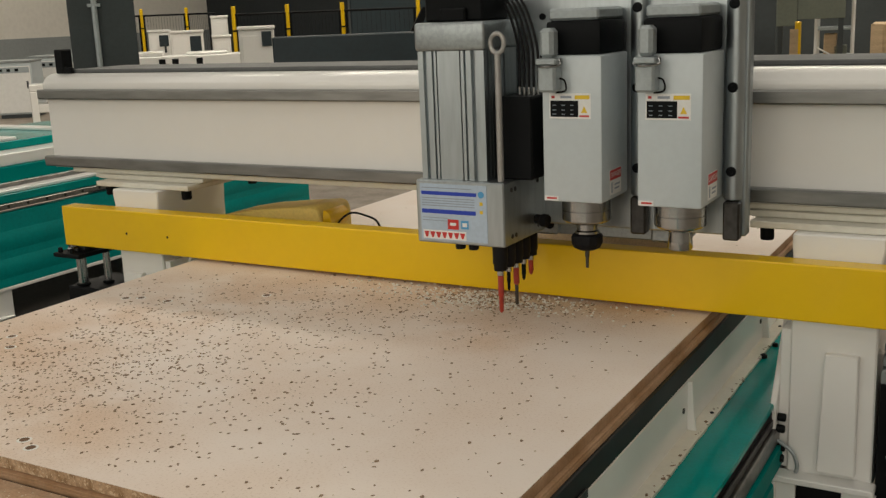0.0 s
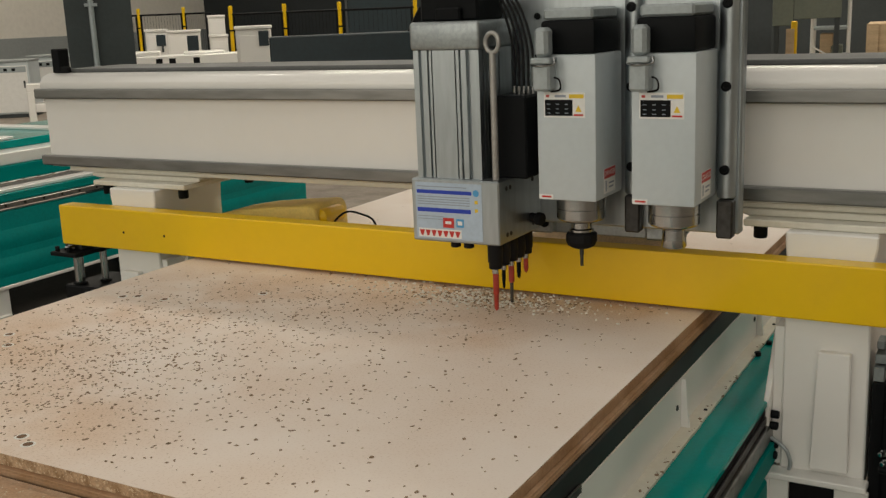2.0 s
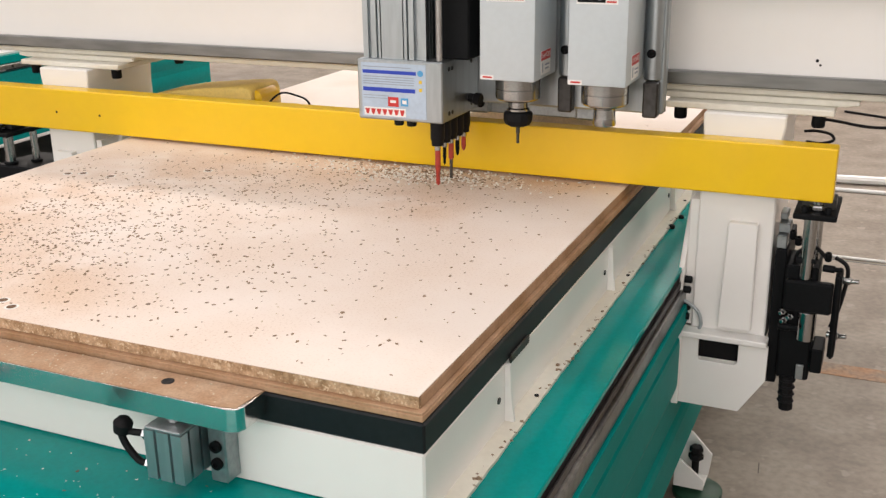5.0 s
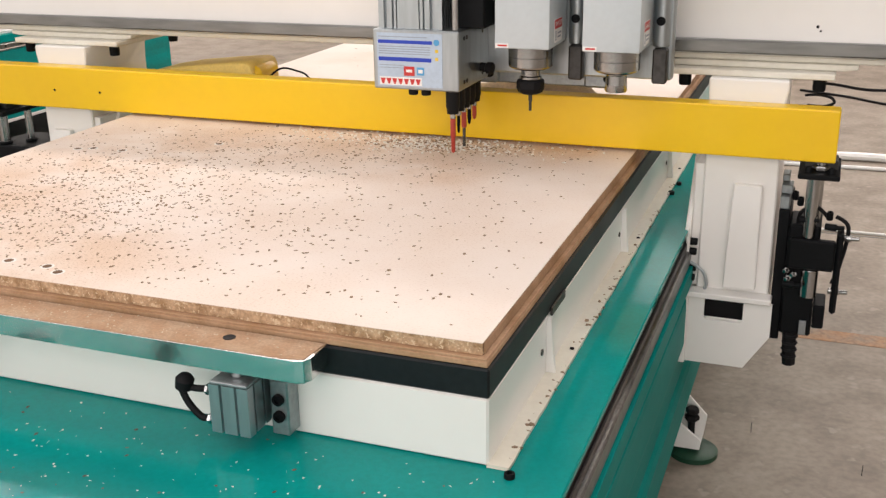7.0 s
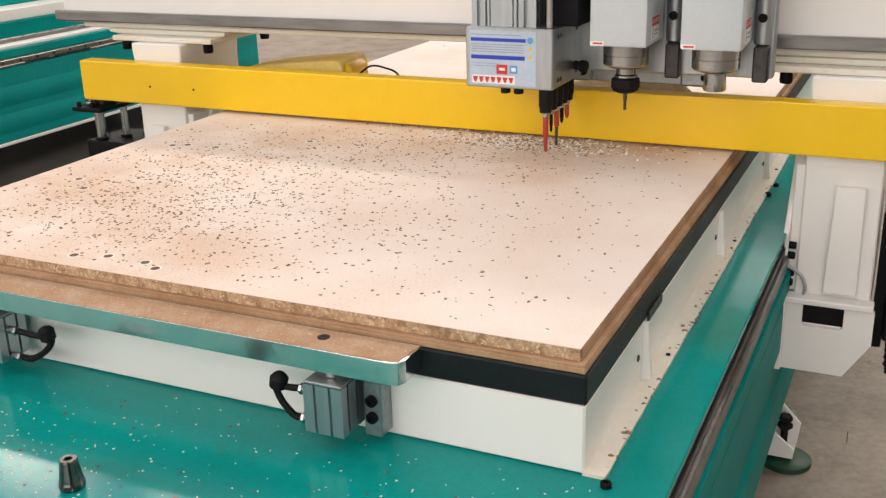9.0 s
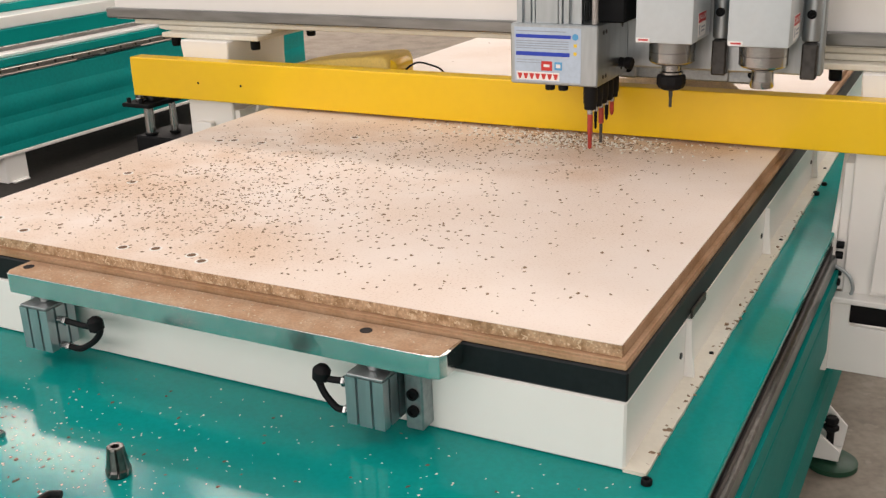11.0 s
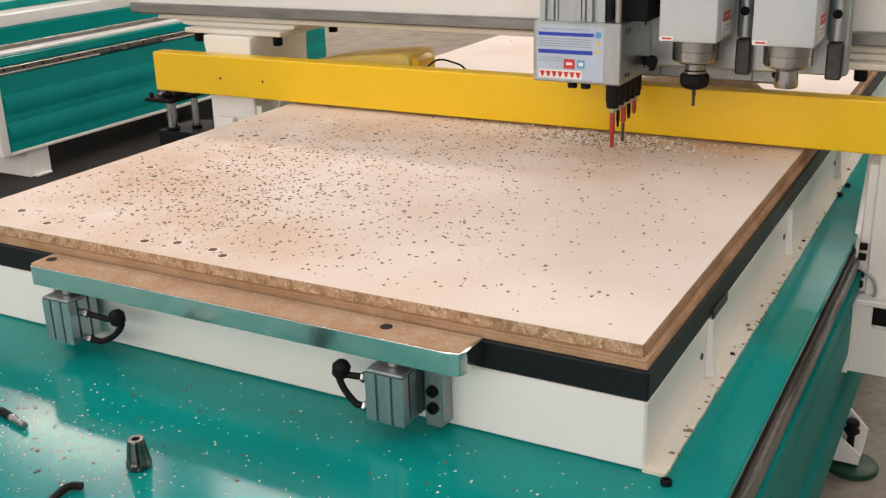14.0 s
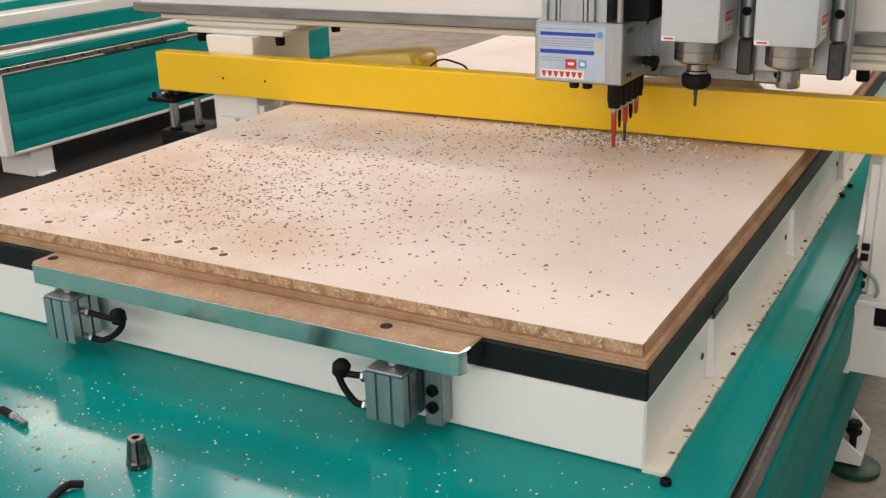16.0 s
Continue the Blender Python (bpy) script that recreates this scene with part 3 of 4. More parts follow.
# ---- loose things on the deck ----
col = thing("collet", "slit steel spindle collet standing on the teal deck", "collet", (-0.556, -0.270, DZ))
bm = bmesh.new()
rings = []
for z, r in ((0, 0.0165), (0.003, 0.0178), (0.010, 0.0180), (0.013, 0.0165), (0.040, 0.0125), (0.043, 0.0125), (0.046, 0.0115), (0.046, 0.006), (0.030, 0.005)):
    rings.append([bm.verts.new((-0.556 + 0.88 * r * q * math.cos(a), -0.270 + 0.88 * r * q * math.sin(a), DZ + 0.86 * z)) for a, q in ((2 * math.pi * k / 48, 0.82 if k % 6 == 0 and 0.005 < z else 1.0) for k in range(48))])
for a, b in zip(rings, rings[1:]):
    for k in range(48):
        bm.faces.new((a[k], a[(k + 1) % 48], b[(k + 1) % 48], b[k]))
bm.faces.new(rings[0][::-1])
part("body", bm, steel_mid, col, "dark ground steel cone")
scr = thing("drill_bit", "dark steel drill bit lying on the teal deck", "drill bit", (-0.80, -0.25, DZ))
part("shank", lathe((-0.763, -0.268, DZ + 0.006), (-0.85, 0.2, 0), [(0, 0.0035), (0.001, 0.005), (0.028, 0.005), (0.029, 0.0062), (0.036, 0.0062), (0.037, 0.004), (0.07, 0.004)], 14), chrome, scr, smooth=True)
part("grip", lathe((-0.797, -0.260, DZ + 0.006), (-0.85, 0.2, 0), [(0, 0.006), (0.03, 0.006)], 12), rubber, scr, "black band")
hk = thing("hose_piece", "short bent piece of black air hose on the deck", "hose", (-0.58, -0.345, DZ))
part("hose", tube([(-0.586, -0.392, DZ + 0.005), (-0.592, -0.368, DZ + 0.006), (-0.592, -0.349, DZ + 0.007), (-0.579, -0.341, DZ + 0.006)], 0.005), rubber, hk, smooth=True)

# ---- gantry ----
gan = thing("gantry", "white steel router gantry with ground guide rails", "gantry", (-0.61, 1.05, 0.45), carried=GANTRY_AT)
bp = [(0.966, 1.093), (0.966, 1.288), (0.955, 1.299), (0.956, 1.314), (0.968, 1.328), (0.99, 1.336), (1.25, 1.336), (1.26, 1.32), (1.26, 1.10), (1.25, 1.093)]
part("beam", prism(bp, "x", -1.778, 0.62, 0.0015), white, gan, "white beam", True)
part("lower_ledge", box(-1.72, 0.50, 0.972, 1.25, 1.081, 1.0926, 0.002), cream, gan, "cream ledge under the beam")
for z0, z1 in ((1.098, 1.124), (1.273, 1.298)):
    r = part("guide_rail", box(-1.792, 0.63, 0.944, 0.9655, z0, z1, 0.003), steel, gan, "ground steel guide rail")
part("cover_strip", box(-1.722, 0.60, 1.00, 1.20, 1.3365, 1.346, 0.002), strip_grey, gan, "dark grey strip on top of the beam")
part("end_stop", add(box(-1.757, -1.727, 0.985, 1.02, 1.3365, 1.398, 0.003), box(-1.7268, -1.70, 0.985, 0.998, 1.3365, 1.352, 0.002)), black, gan, "black end stop")
bolt("beam_plug", (0.328, 0.966, 1.152), (0, -1, 0), 0.0030, 0.001, gan)
bolt("beam_plug", (0.334, 0.966, 1.144), (0, -1, 0), 0.0022, 0.001, gan, steel_dark)


def leg(s):
    """One gantry leg; s is +1 for the leg beyond the table's +x side, -1 for its mirror image."""
    def X(x):
        return x if s > 0 else -1.22 - x

    def bx(x0, x1, *r):
        a, b = sorted((X(x0), X(x1)))
        return box(a, b, *r)

    def pr(poly, y0, y1, bev=0.0015):
        return prism([(X(x), z) for x, z in poly], "y", y0, y1, bev)

    part("cap_pad", pr([(0.042, 1.072), (0.042, 1.0805), (0.41, 1.0805), (0.41, 1.072), (0.385, 1.0685), (0.060, 1.0685)], 0.965, 1.235), cream, gan, "cream pad under the beam")
    part("cap_plate", bx(0.059, 0.370, 0.928, 1.23, 1.0555, 1.068, 0.002), cream, gan, "cream bolted cap plate")
    for x in (0.085, 0.342):
        for y in (0.951, 1.20):
            bolt("cap_bolt", (X(x), y, 1.0553), (0, 0, -1), 0.0125, 0.024, gan, label="black socket-head bolt")
    part("leg_column", pr([(0.141, 0.60), (0.141, 1.00), (0.138, 1.036), (0.138, 1.055), (0.290, 1.055), (0.290, 1.036), (0.284, 1.00), (0.286, 0.60)], 0.905, 1.15, 0.003), white, gan, "white leg column")
    part("leg_rib", prism([(X(0.195), 0.626), (X(0.202), 0.847), (X(0.257), 0.847), (X(0.260), 0.626)], "y", 0.888, 0.906, 0.002), white, gan, "white stiffening rib")
    part("leg_flange", prism([(0.888, 0.745), (0.888, 0.60), (1.14, 0.60), (1.14, 0.88), (0.98, 0.88)], "x", X(0.113), X(0.1235), 0.0015), white, gan, "white inner flange")
    part("leg_web", bx(0.1237, 0.1408, 0.912, 1.14, 0.6165, 0.88, 0.001), white, gan)
    part("leg_ledge", bx(0.120, 0.295, 0.866, 0.905, 0.604, 0.616, 0.002), white, gan)
    # shoe with a window cut through its front
    part("shoe_side", bx(0.116, 0.130, 0.868, 1.14, 0.452, 0.6035, 0.002), white, gan)
    part("shoe_front", pr([(0.1303, 0.456), (0.250, 0.456), (0.298, 0.532), (0.298, 0.6035), (0.2417, 0.6035), (0.2417, 0.562), (0.236, 0.556), (0.169, 0.556), (0.1633, 0.562), (0.1633, 0.6035), (0.1303, 0.6035)],
                          0.874, 0.884, 0.0008), white, gan, "white shoe plate with a window")
    part("shoe_floor", bx(0.1303, 0.25, 0.8845, 1.14, 0.456, 0.466, 0.001), white, gan)
    part("shoe_box", bx(0.150, 0.250, 0.905, 1.10, 0.55, 0.6037, 0.002), rubber, gan, "dark motor inside the shoe")
    for z in (0.714, 0.695, 0.656, 0.638):
        bolt("flange_bolt", (X(0.1236), 0.898 + (0.006 if z in (0.714, 0.656) else -0.002), z), (s, 0, 0), 0.0075, 0.014, gan, label="black socket-head bolt")
    part("sensor_lead", tube([(X(0.112), 0.90, 0.675), (X(0.135), 0.893, 0.668), (X(0.155), 0.888, 0.655), (X(0.163), 0.889, 0.632), (X(0.160), 0.892, 0.617)], 0.0035), grey_hood, gan, smooth=True)


leg(1)
leg(-1)
part("sensor_lead", tube([(0.34, 0.945, 1.049), (0.375, 0.95, 1.045), (0.44, 0.95, 1.038), (0.53, 0.97, 1.045), (0.59, 1.02, 1.088)], 0.0028), rubber, gan, "thin black lead", True)
part("sensor_lead", tube([(0.324, 0.95, 1.003), (0.35, 0.945, 1.002), (0.372, 0.945, 1.010), (0.365, 0.95, 1.020), (0.34, 0.96, 1.022), (0.318, 0.97, 1.018)], 0.0028), rubber, gan, smooth=True)

part("sensor_lead", tube([(-0.965, 1.09, 0.950), (-0.955, 1.095, 0.972), (-0.925, 1.10, 0.992), (-0.890, 1.105, 0.988), (-0.855, 1.11, 0.970), (-0.84, 1.112, 0.9065)], 0.0026), rubber, gan, "thin black lead", True)

# lifting cylinders of the bar, bolted outside the legs
part("valve_plate", box(0.2925, 0.314, 0.90, 1.08, 0.52, 0.80, 0.002), black, gan, "black mounting plate")
part("valve_block", box(0.3145, 0.375, 0.887, 0.99, 0.54, 0.775, 0.004), black, gan, "black guided cylinder body")
part("rod_guide", box(0.318, 0.405, 0.866, 0.8865, 0.690, 0.752, 0.004), black, gan, "black rod guide")
part("lower_guide", box(0.3755, 0.398, 0.885, 0.96, 0.56, 0.61, 0.003), black, gan)
part("side_cover", box(0.4055, 0.418, 0.87, 0.93, 0.60, 0.77, 0.005), black, gan)
part("guide_rod", cyl((0.352, 0.886, 0.752), (0.352, 0.886, 0.883), 0.0125), chrome, gan, "bright guide rod", True)
part("guide_rod", cyl((0.362, 0.945, 0.775), (0.362, 0.945, 0.883), 0.009), chrome, gan, "bright guide rod", True)
part("cylinder_tube", add(cyl((0.362, 0.884, 0.628), (0.362, 0.884, 0.690), 0.0165)), chrome, gan, "bright cylinder tube", True)
for x, y, z in ((0.423, 0.905, 0.752), (0.412, 0.90, 0.640), (0.325, 0.872, 0.655), (0.345, 0.885, 0.789), (0.393, 0.895, 0.775)):
    part("air_fitting", add(cyl((x - 0.012, y, z), (x + 0.010, y - 0.003, z), 0.007), cyl((x + 0.008, y - 0.003, z), (x + 0.024, y - 0.006, z + 0.002), 0.0045)), chrome if x > 0.4 else black, gan, smooth=True)
part("air_hose", tube([(0.335, 0.89, 0.545), (0.338, 0.888, 0.50), (0.340, 0.89, 0.475)], 0.014), rubber, gan, "black corrugated hose end", True)
part("air_hose", tube([(0.40, 0.92, 0.79), (0.425, 0.915, 0.77), (0.418, 0.91, 0.70), (0.405, 0.90, 0.655)], 0.004), rubber, gan, smooth=True)
part("air_hose", tube([(0.33, 0.91, 0.775), (0.335, 0.90, 0.80), (0.36, 0.91, 0.81), (0.385, 0.91, 0.79)], 0.004), rubber, gan, smooth=True)
for x0, x1, z0, z1, y in ((0.2925, 0.306, 0.850, 0.864, 0.955), (0.2925, 0.314, 0.828, 0.846, 0.940), (0.2925, 0.311, 0.8005, 0.826, 0.925)):
    part("clamp_block", box(x0, x1, y - 0.02, y + 0.02, z0, z1, 0.0015), alu_cast, gan, "small grey clamp block")
for x, y, z in ((0.320, 0.925, 0.830), (0.331, 0.915, 0.822), (0.388, 0.905, 0.800)):
    bolt("clamp_bolt", (x, y, z - 0.012), (0, -0.3, 1), 0.0065, 0.016, gan)
part("lower_lug", box(0.352, 0.366, 0.880, 0.886, 0.545, 0.575, 0.001), alu_cast, gan, "small grey lug")
for x, y, z in ((0.318, 0.884, 0.683), (0.322, 0.880, 0.668), (0.332, 0.882, 0.676)):
    part("valve_fitting", add(cyl((x, y + 0.006, z), (x, y - 0.010, z), 0.0065, 6), cyl((x, y - 0.010, z), (x - 0.004, y - 0.018, z), 0.0042)), chrome, gan, smooth=True)
for z in (0.535, 0.520, 0.505, 0.490):
    part("hose_ring", lathe((0.338, 0.888, z), (0, 0, 1), [(0, 0.0142), (0.003, 0.0165), (0.006, 0.0142)], 14), rubber, gan, smooth=True)
part("rod_plate", box(0.322, 0.398, 0.835, 0.985, 0.883, 0.8935, 0.002), black, gan, "black lifting plate")
part("rod_plate", box(-1.672, -1.578, 0.835, 0.985, 0.883, 0.8935, 0.002), black, gan, "black lifting plate")
part("cylinder_base", box(-1.668, -1.525, 0.865, 1.02, 0.735, 0.800, 0.004), black, gan, "black cylinder base")
part("base_bracket", box(-1.5245, -1.44, 0.868, 0.9045, 0.738, 0.797, 0.003), black, gan, "black bracket on the leg")
for x, y, r in ((-1.628, 0.885, 0.0125), (-1.585, 0.93, 0.009), (-1.545, 0.975, 0.0125)):
    part("guide_rod", cyl((x, y, 0.800), (x, y, 0.883), r), chrome, gan, "bright guide rod", True)
    part("rod_collar", cyl((x, y, 0.8002), (x, y, 0.808), r + 0.006), black, gan, smooth=True)

# ---- yellow bar ----
ybar = thing("press_bar", "long yellow painted steel press bar across the panel", "press bar", (-0.636, 0.875, 0.904), carried=GANTRY_AT)
part("bar", box(-1.643, 0.387, 0.855, 0.900, 0.9125, 1.0135, 0.003, 2), yellow, ybar)
for x in (-1.422, -1.288):
    part("set_screw", lathe((x, 0.8552, 0.957), (0, -1, 0), [(0, 0.0035), (0.0006, 0.003), (0.0006, 0.0005)], 10), rubber, ybar)
for x in (-1.635, 0.362):
    part("clamp_nut", add(cyl((x, 0.872, 0.8938), (x, 0.872, 0.904), 0.016, 6), cyl((x, 0.872, 0.904), (x, 0.872, 0.9135), 0.009)), chrome, ybar, smooth=True)
    for dx in (-0.022, 0.020):
        bolt("clamp_screw", (x + dx, 0.848, 0.8938), (0, 0, 1), 0.006, 0.012, ybar)
    part("bar_lug", box(x - 0.03, x + 0.03, 0.88, 0.93, 0.8938, 0.9123, 0.001), steel_dark, ybar)
# ---- tool head ----
SX = -0.068  # where the head stands along the beam


def hb(x0, x1, *r):
    return box(x0 + SX, x1 + SX, *r)


def hp(x, y, z):
    return (x + SX, y, z)


head = thing("head_carriage", "bare aluminium tool head plate on the gantry rails", "tool head", (SX - 0.15, 0.86, 1.03), carried=HEAD_AT)
part("slide_plate", hb(-0.288, 0.020, 0.888, 0.925, 1.040, 1.42, 0.002), alu_cast, head, "grey steel slide plate")
for x in (-0.288, -0.042):
    for z in (1.042, 1.235):
        b = part("bearing_block", hb(x, x + 0.062, 0.866, 0.9438, z, z + 0.09, 0.004), alu_cast, head, "grey steel bearing block")
        for dz in (0.02, 0.077):
            bolt("block_screw", hp(x + 0.048, 0.866, z + dz), (0, -1, 0), 0.008, 0.006, head)
part("head_plate", hb(-0.405, 0.136, 0.838, 0.864, 1.070, 1.62, 0.003), alu, head, "brushed aluminium head plate")
for x in (0.114, -0.050):
    part("slide_profile", lathe(hp(x, 0.832, 1.135), (0, 0, 1), [(0, 0.014), (0.002, 0.016), (0.478, 0.016), (0.48, 0.014)], 18), alu, head, "rounded aluminium profile", True)
    part("dark_stop", hb(x - 0.013, x + 0.015, 0.815, 0.8375, 1.066, 1.133, 0.003), steel_dark, head, "dark steel stop")
    for z in (1.185, 1.325, 1.46):
        bolt("plate_screw", hp(x, 0.817, z), (0, -1, 0), 0.0085, 0.004, head)
for x in (-0.235, -0.212):
    for z in (1.352, 1.380, 1.42, 1.45):
        bolt("plate_screw", hp(x, 0.838, z), (0, -1, 0), 0.006, 0.003, head)

drill = thing("drill_unit", "aluminium multi-drill unit with red and black drill bits", "drill unit", (SX - 0.32, 0.75, 0.94), carried=HEAD_AT)
part("housing", hb(-0.411, -0.235, 0.66, 0.8375, 1.060, 1.174, 0.0025), alu, drill, "bare aluminium housing")
for z in (1.075, 1.158):
    for y in (0.69, 0.705, 0.80):
        bolt("housing_screw", hp(-0.235, y, z), (1, 0, 0), 0.0042, 0.0015, drill, steel_dark)
st = part("sticker", hb(-0.402, -0.268, 0.6592, 0.660, 1.066, 1.168, 0), lblue, drill, "pale blue instruction sticker")


def dec(name, x0, x1, z0, z1, m, parent, y=0.6590, d=0.0004):
    return part(name, hb(x0, x1, y - d, y, z0, z1, 0), m, parent)


dec("print_bar", -0.399, -0.288, 1.148, 1.1545, blue, st)
dec("print_bar", -0.399, -0.290, 1.1145, 1.122, blue, st)
for z in (1.160, 1.1415, 1.137, 1.1325, 1.128):
    dec("print_line", -0.398, -0.292 - 0.006 * (z > 1.15), z, z + 0.0016, grey_ink, st)
for z in (1.106, 1.101):
    dec("print_line", -0.398, -0.345, z, z + 0.0012, grey_ink, st)
part("round_mark", lathe(hp(-0.279, 0.6588, 1.152), (0, -1, 0), [(0, 0.006), (0.0003, 0.006)], 20), cyan, st)
for z in (1.131, 1.116):
    dec("warning_mark", -0.282, -0.276, z + 0.002, z + 0.008, ywarn, st)
dec("red_mark", -0.347, -0.325, 1.087, 1.105, red, st)
dec("blue_mark", -0.320, -0.305, 1.089, 1.104, cyan, st)
dec("white_mark", -0.342, -0.330, 1.094, 1.099, paper, st, 0.6586)
dec("white_mark", -0.317, -0.308, 1.093, 1.100, paper, st, 0.6586)
dec("white_strip", -0.398, -0.310, 1.068, 1.084, paper, st)
for k in range(7):
    x = -0.396 + 0.0122 * k
    part("red_tag", prism([(x + SX, 1.081), (x + SX + 0.0105, 1.081), (x + SX + 0.007, 1.0705), (x + SX + 0.0035, 1.0705)], "y", 0.6582, 0.6586), red, st)
pf = slotted(-0.402 + SX, -0.272 + SX, 0.672, 0.80, [(-0.388 + SX, 0.007), (-0.372 + SX, 0.004), (-0.3645 + SX, 0.0025), (-0.318 + SX, 0.0025), (-0.309 + SX, 0.004), (-0.293 + SX, 0.008)],
             [(0.688, 0.006), (0.700, 0.004), (0.714, 0.006), (0.730, 0.004), (0.75, 0.006)], 0.009)
part("cylinder_profile", prism(pf, "z", 1.1745, 1.399), alu, drill, "ribbed aluminium cylinder profile")
part("cylinder_cap", hb(-0.406, -0.268, 0.667, 0.805, 1.3995, 1.448, 0.006, 3), alu_cast, drill, "cast cylinder cap", True)
part("cap_block", add(hb(-0.395, -0.28, 0.69, 0.79, 1.4485, 1.491, 0.004), hb(-0.36, -0.31, 0.68, 0.72, 1.4485, 1.471, 0.003)), black, drill, "black fittings on the cap")
part("motor_block", hb(-0.264, -0.198, 0.700, 0.8375, 1.1745, 1.318, 0.003), black, drill, "black drive housing")
part("pull_rod", cyl(hp(-0.247, 0.675, 1.1745), hp(-0.247, 0.675, 1.395), 0.0058), rod_grey, drill, "grey pull rod", True)
bm = bmesh.new()
rr = []
for k in range(24):
    a = 2 * math.pi * k / 24
    c = Vector((math.cos(a) * 0.0125 - 0.247 + SX, 0.675, math.sin(a) * 0.0165 + 1.410))
    o = Vector((math.cos(a), 0, math.sin(a)))
    rr.append([bm.verts.new(c + 0.0042 * (math.cos(b) * o + math.sin(b) * Vector((0, 1, 0)))) for b in (2 * math.pi * j / 8 for j in range(8))])
for k in range(24):
    for j in range(8):
        bm.faces.new((rr[k][j], rr[(k + 1) % 24][j], rr[(k + 1) % 24][(j + 1) % 8], rr[k][(j + 1) % 8]))
part("eye", bm, rod_grey, drill, "grey ring eye", True)
for k in range(5):
    x = -0.240 + 0.009 * k
    part("air_hose", tube([hp(x, 0.745, 1.318), hp(x, 0.745, 1.345), hp(x - 0.006, 0.755, 1.40), hp(x - 0.03, 0.77, 1.46), hp(x - 0.06, 0.78, 1.50)], 0.0024, 6), rubber, drill, "thin black air hose", True)
    part("hose_nipple", cyl(hp(x, 0.745, 1.318), hp(x, 0.745, 1.332), 0.0036), chrome, drill, smooth=True)
tips = [(0.935, red_tool, 0.0055), (0.968, black, 0.0035), (0.934, red_tool, 0.0055), (0.972, black, 0.0042), (0.975, red_tool, 0.0048)]
for k, (zt, m, r) in enumerate(tips):
    y = 0.682 + 0.032 * k
    ch = part("chuck", lathe(hp(-0.256, y, 1.060), (0, 0, -1), [(0, 0.0135), (0.034, 0.0135), (0.036, 0.012), (0.046, 0.0115)], 14), rubber, drill, "black drill chuck", True)
    sh = 1.014
    part("collar", cyl(hp(-0.256, y, sh), hp(-0.256, y, sh - 0.010), 0.0062), chrome, ch, smooth=True)
    if k == 2:
        part("bit", lathe(hp(-0.256, y, sh - 0.010), (0, 0, -1), [(0, r), (0.030, r), (0.031, 0.0032), (sh - 0.01 - zt - 0.003, 0.003), (sh - 0.01 - zt, 0.0006)], 10), red_tool, ch, "red coated drill bit", True)
        part("point", lathe(hp(-0.256, y, sh - 0.042), (0, 0, -1), [(0, 0.0034), (sh - 0.042 - zt, 0.003)], 10), steel_dark, ch)
    else:
        part("bit", lathe(hp(-0.256, y, sh - 0.010), (0, 0, -1), [(0, r), (0.036 if k == 0 else 0.02, r), (0.038 if k == 0 else 0.022, r * 0.8), (sh - 0.01 - zt - 0.004, r * 0.75), (sh - 0.01 - zt, 0.0006)], 10), m, ch, "drill bit", True)
for x in (-0.345, -0.318):
    part("spare_chuck", cyl(hp(x, 0.70, 1.060), hp(x, 0.70, 1.043), 0.0095), rubber, drill, "black spare chuck", True)
part("air_fitting", add(cyl(hp(-0.235, 0.79, 1.088), hp(-0.222, 0.787, 1.087), 0.009), cyl(hp(-0.222, 0.787, 1.087), hp(-0.208, 0.785, 1.086), 0.012, 10)), rubber, drill, "black air fitting", True)


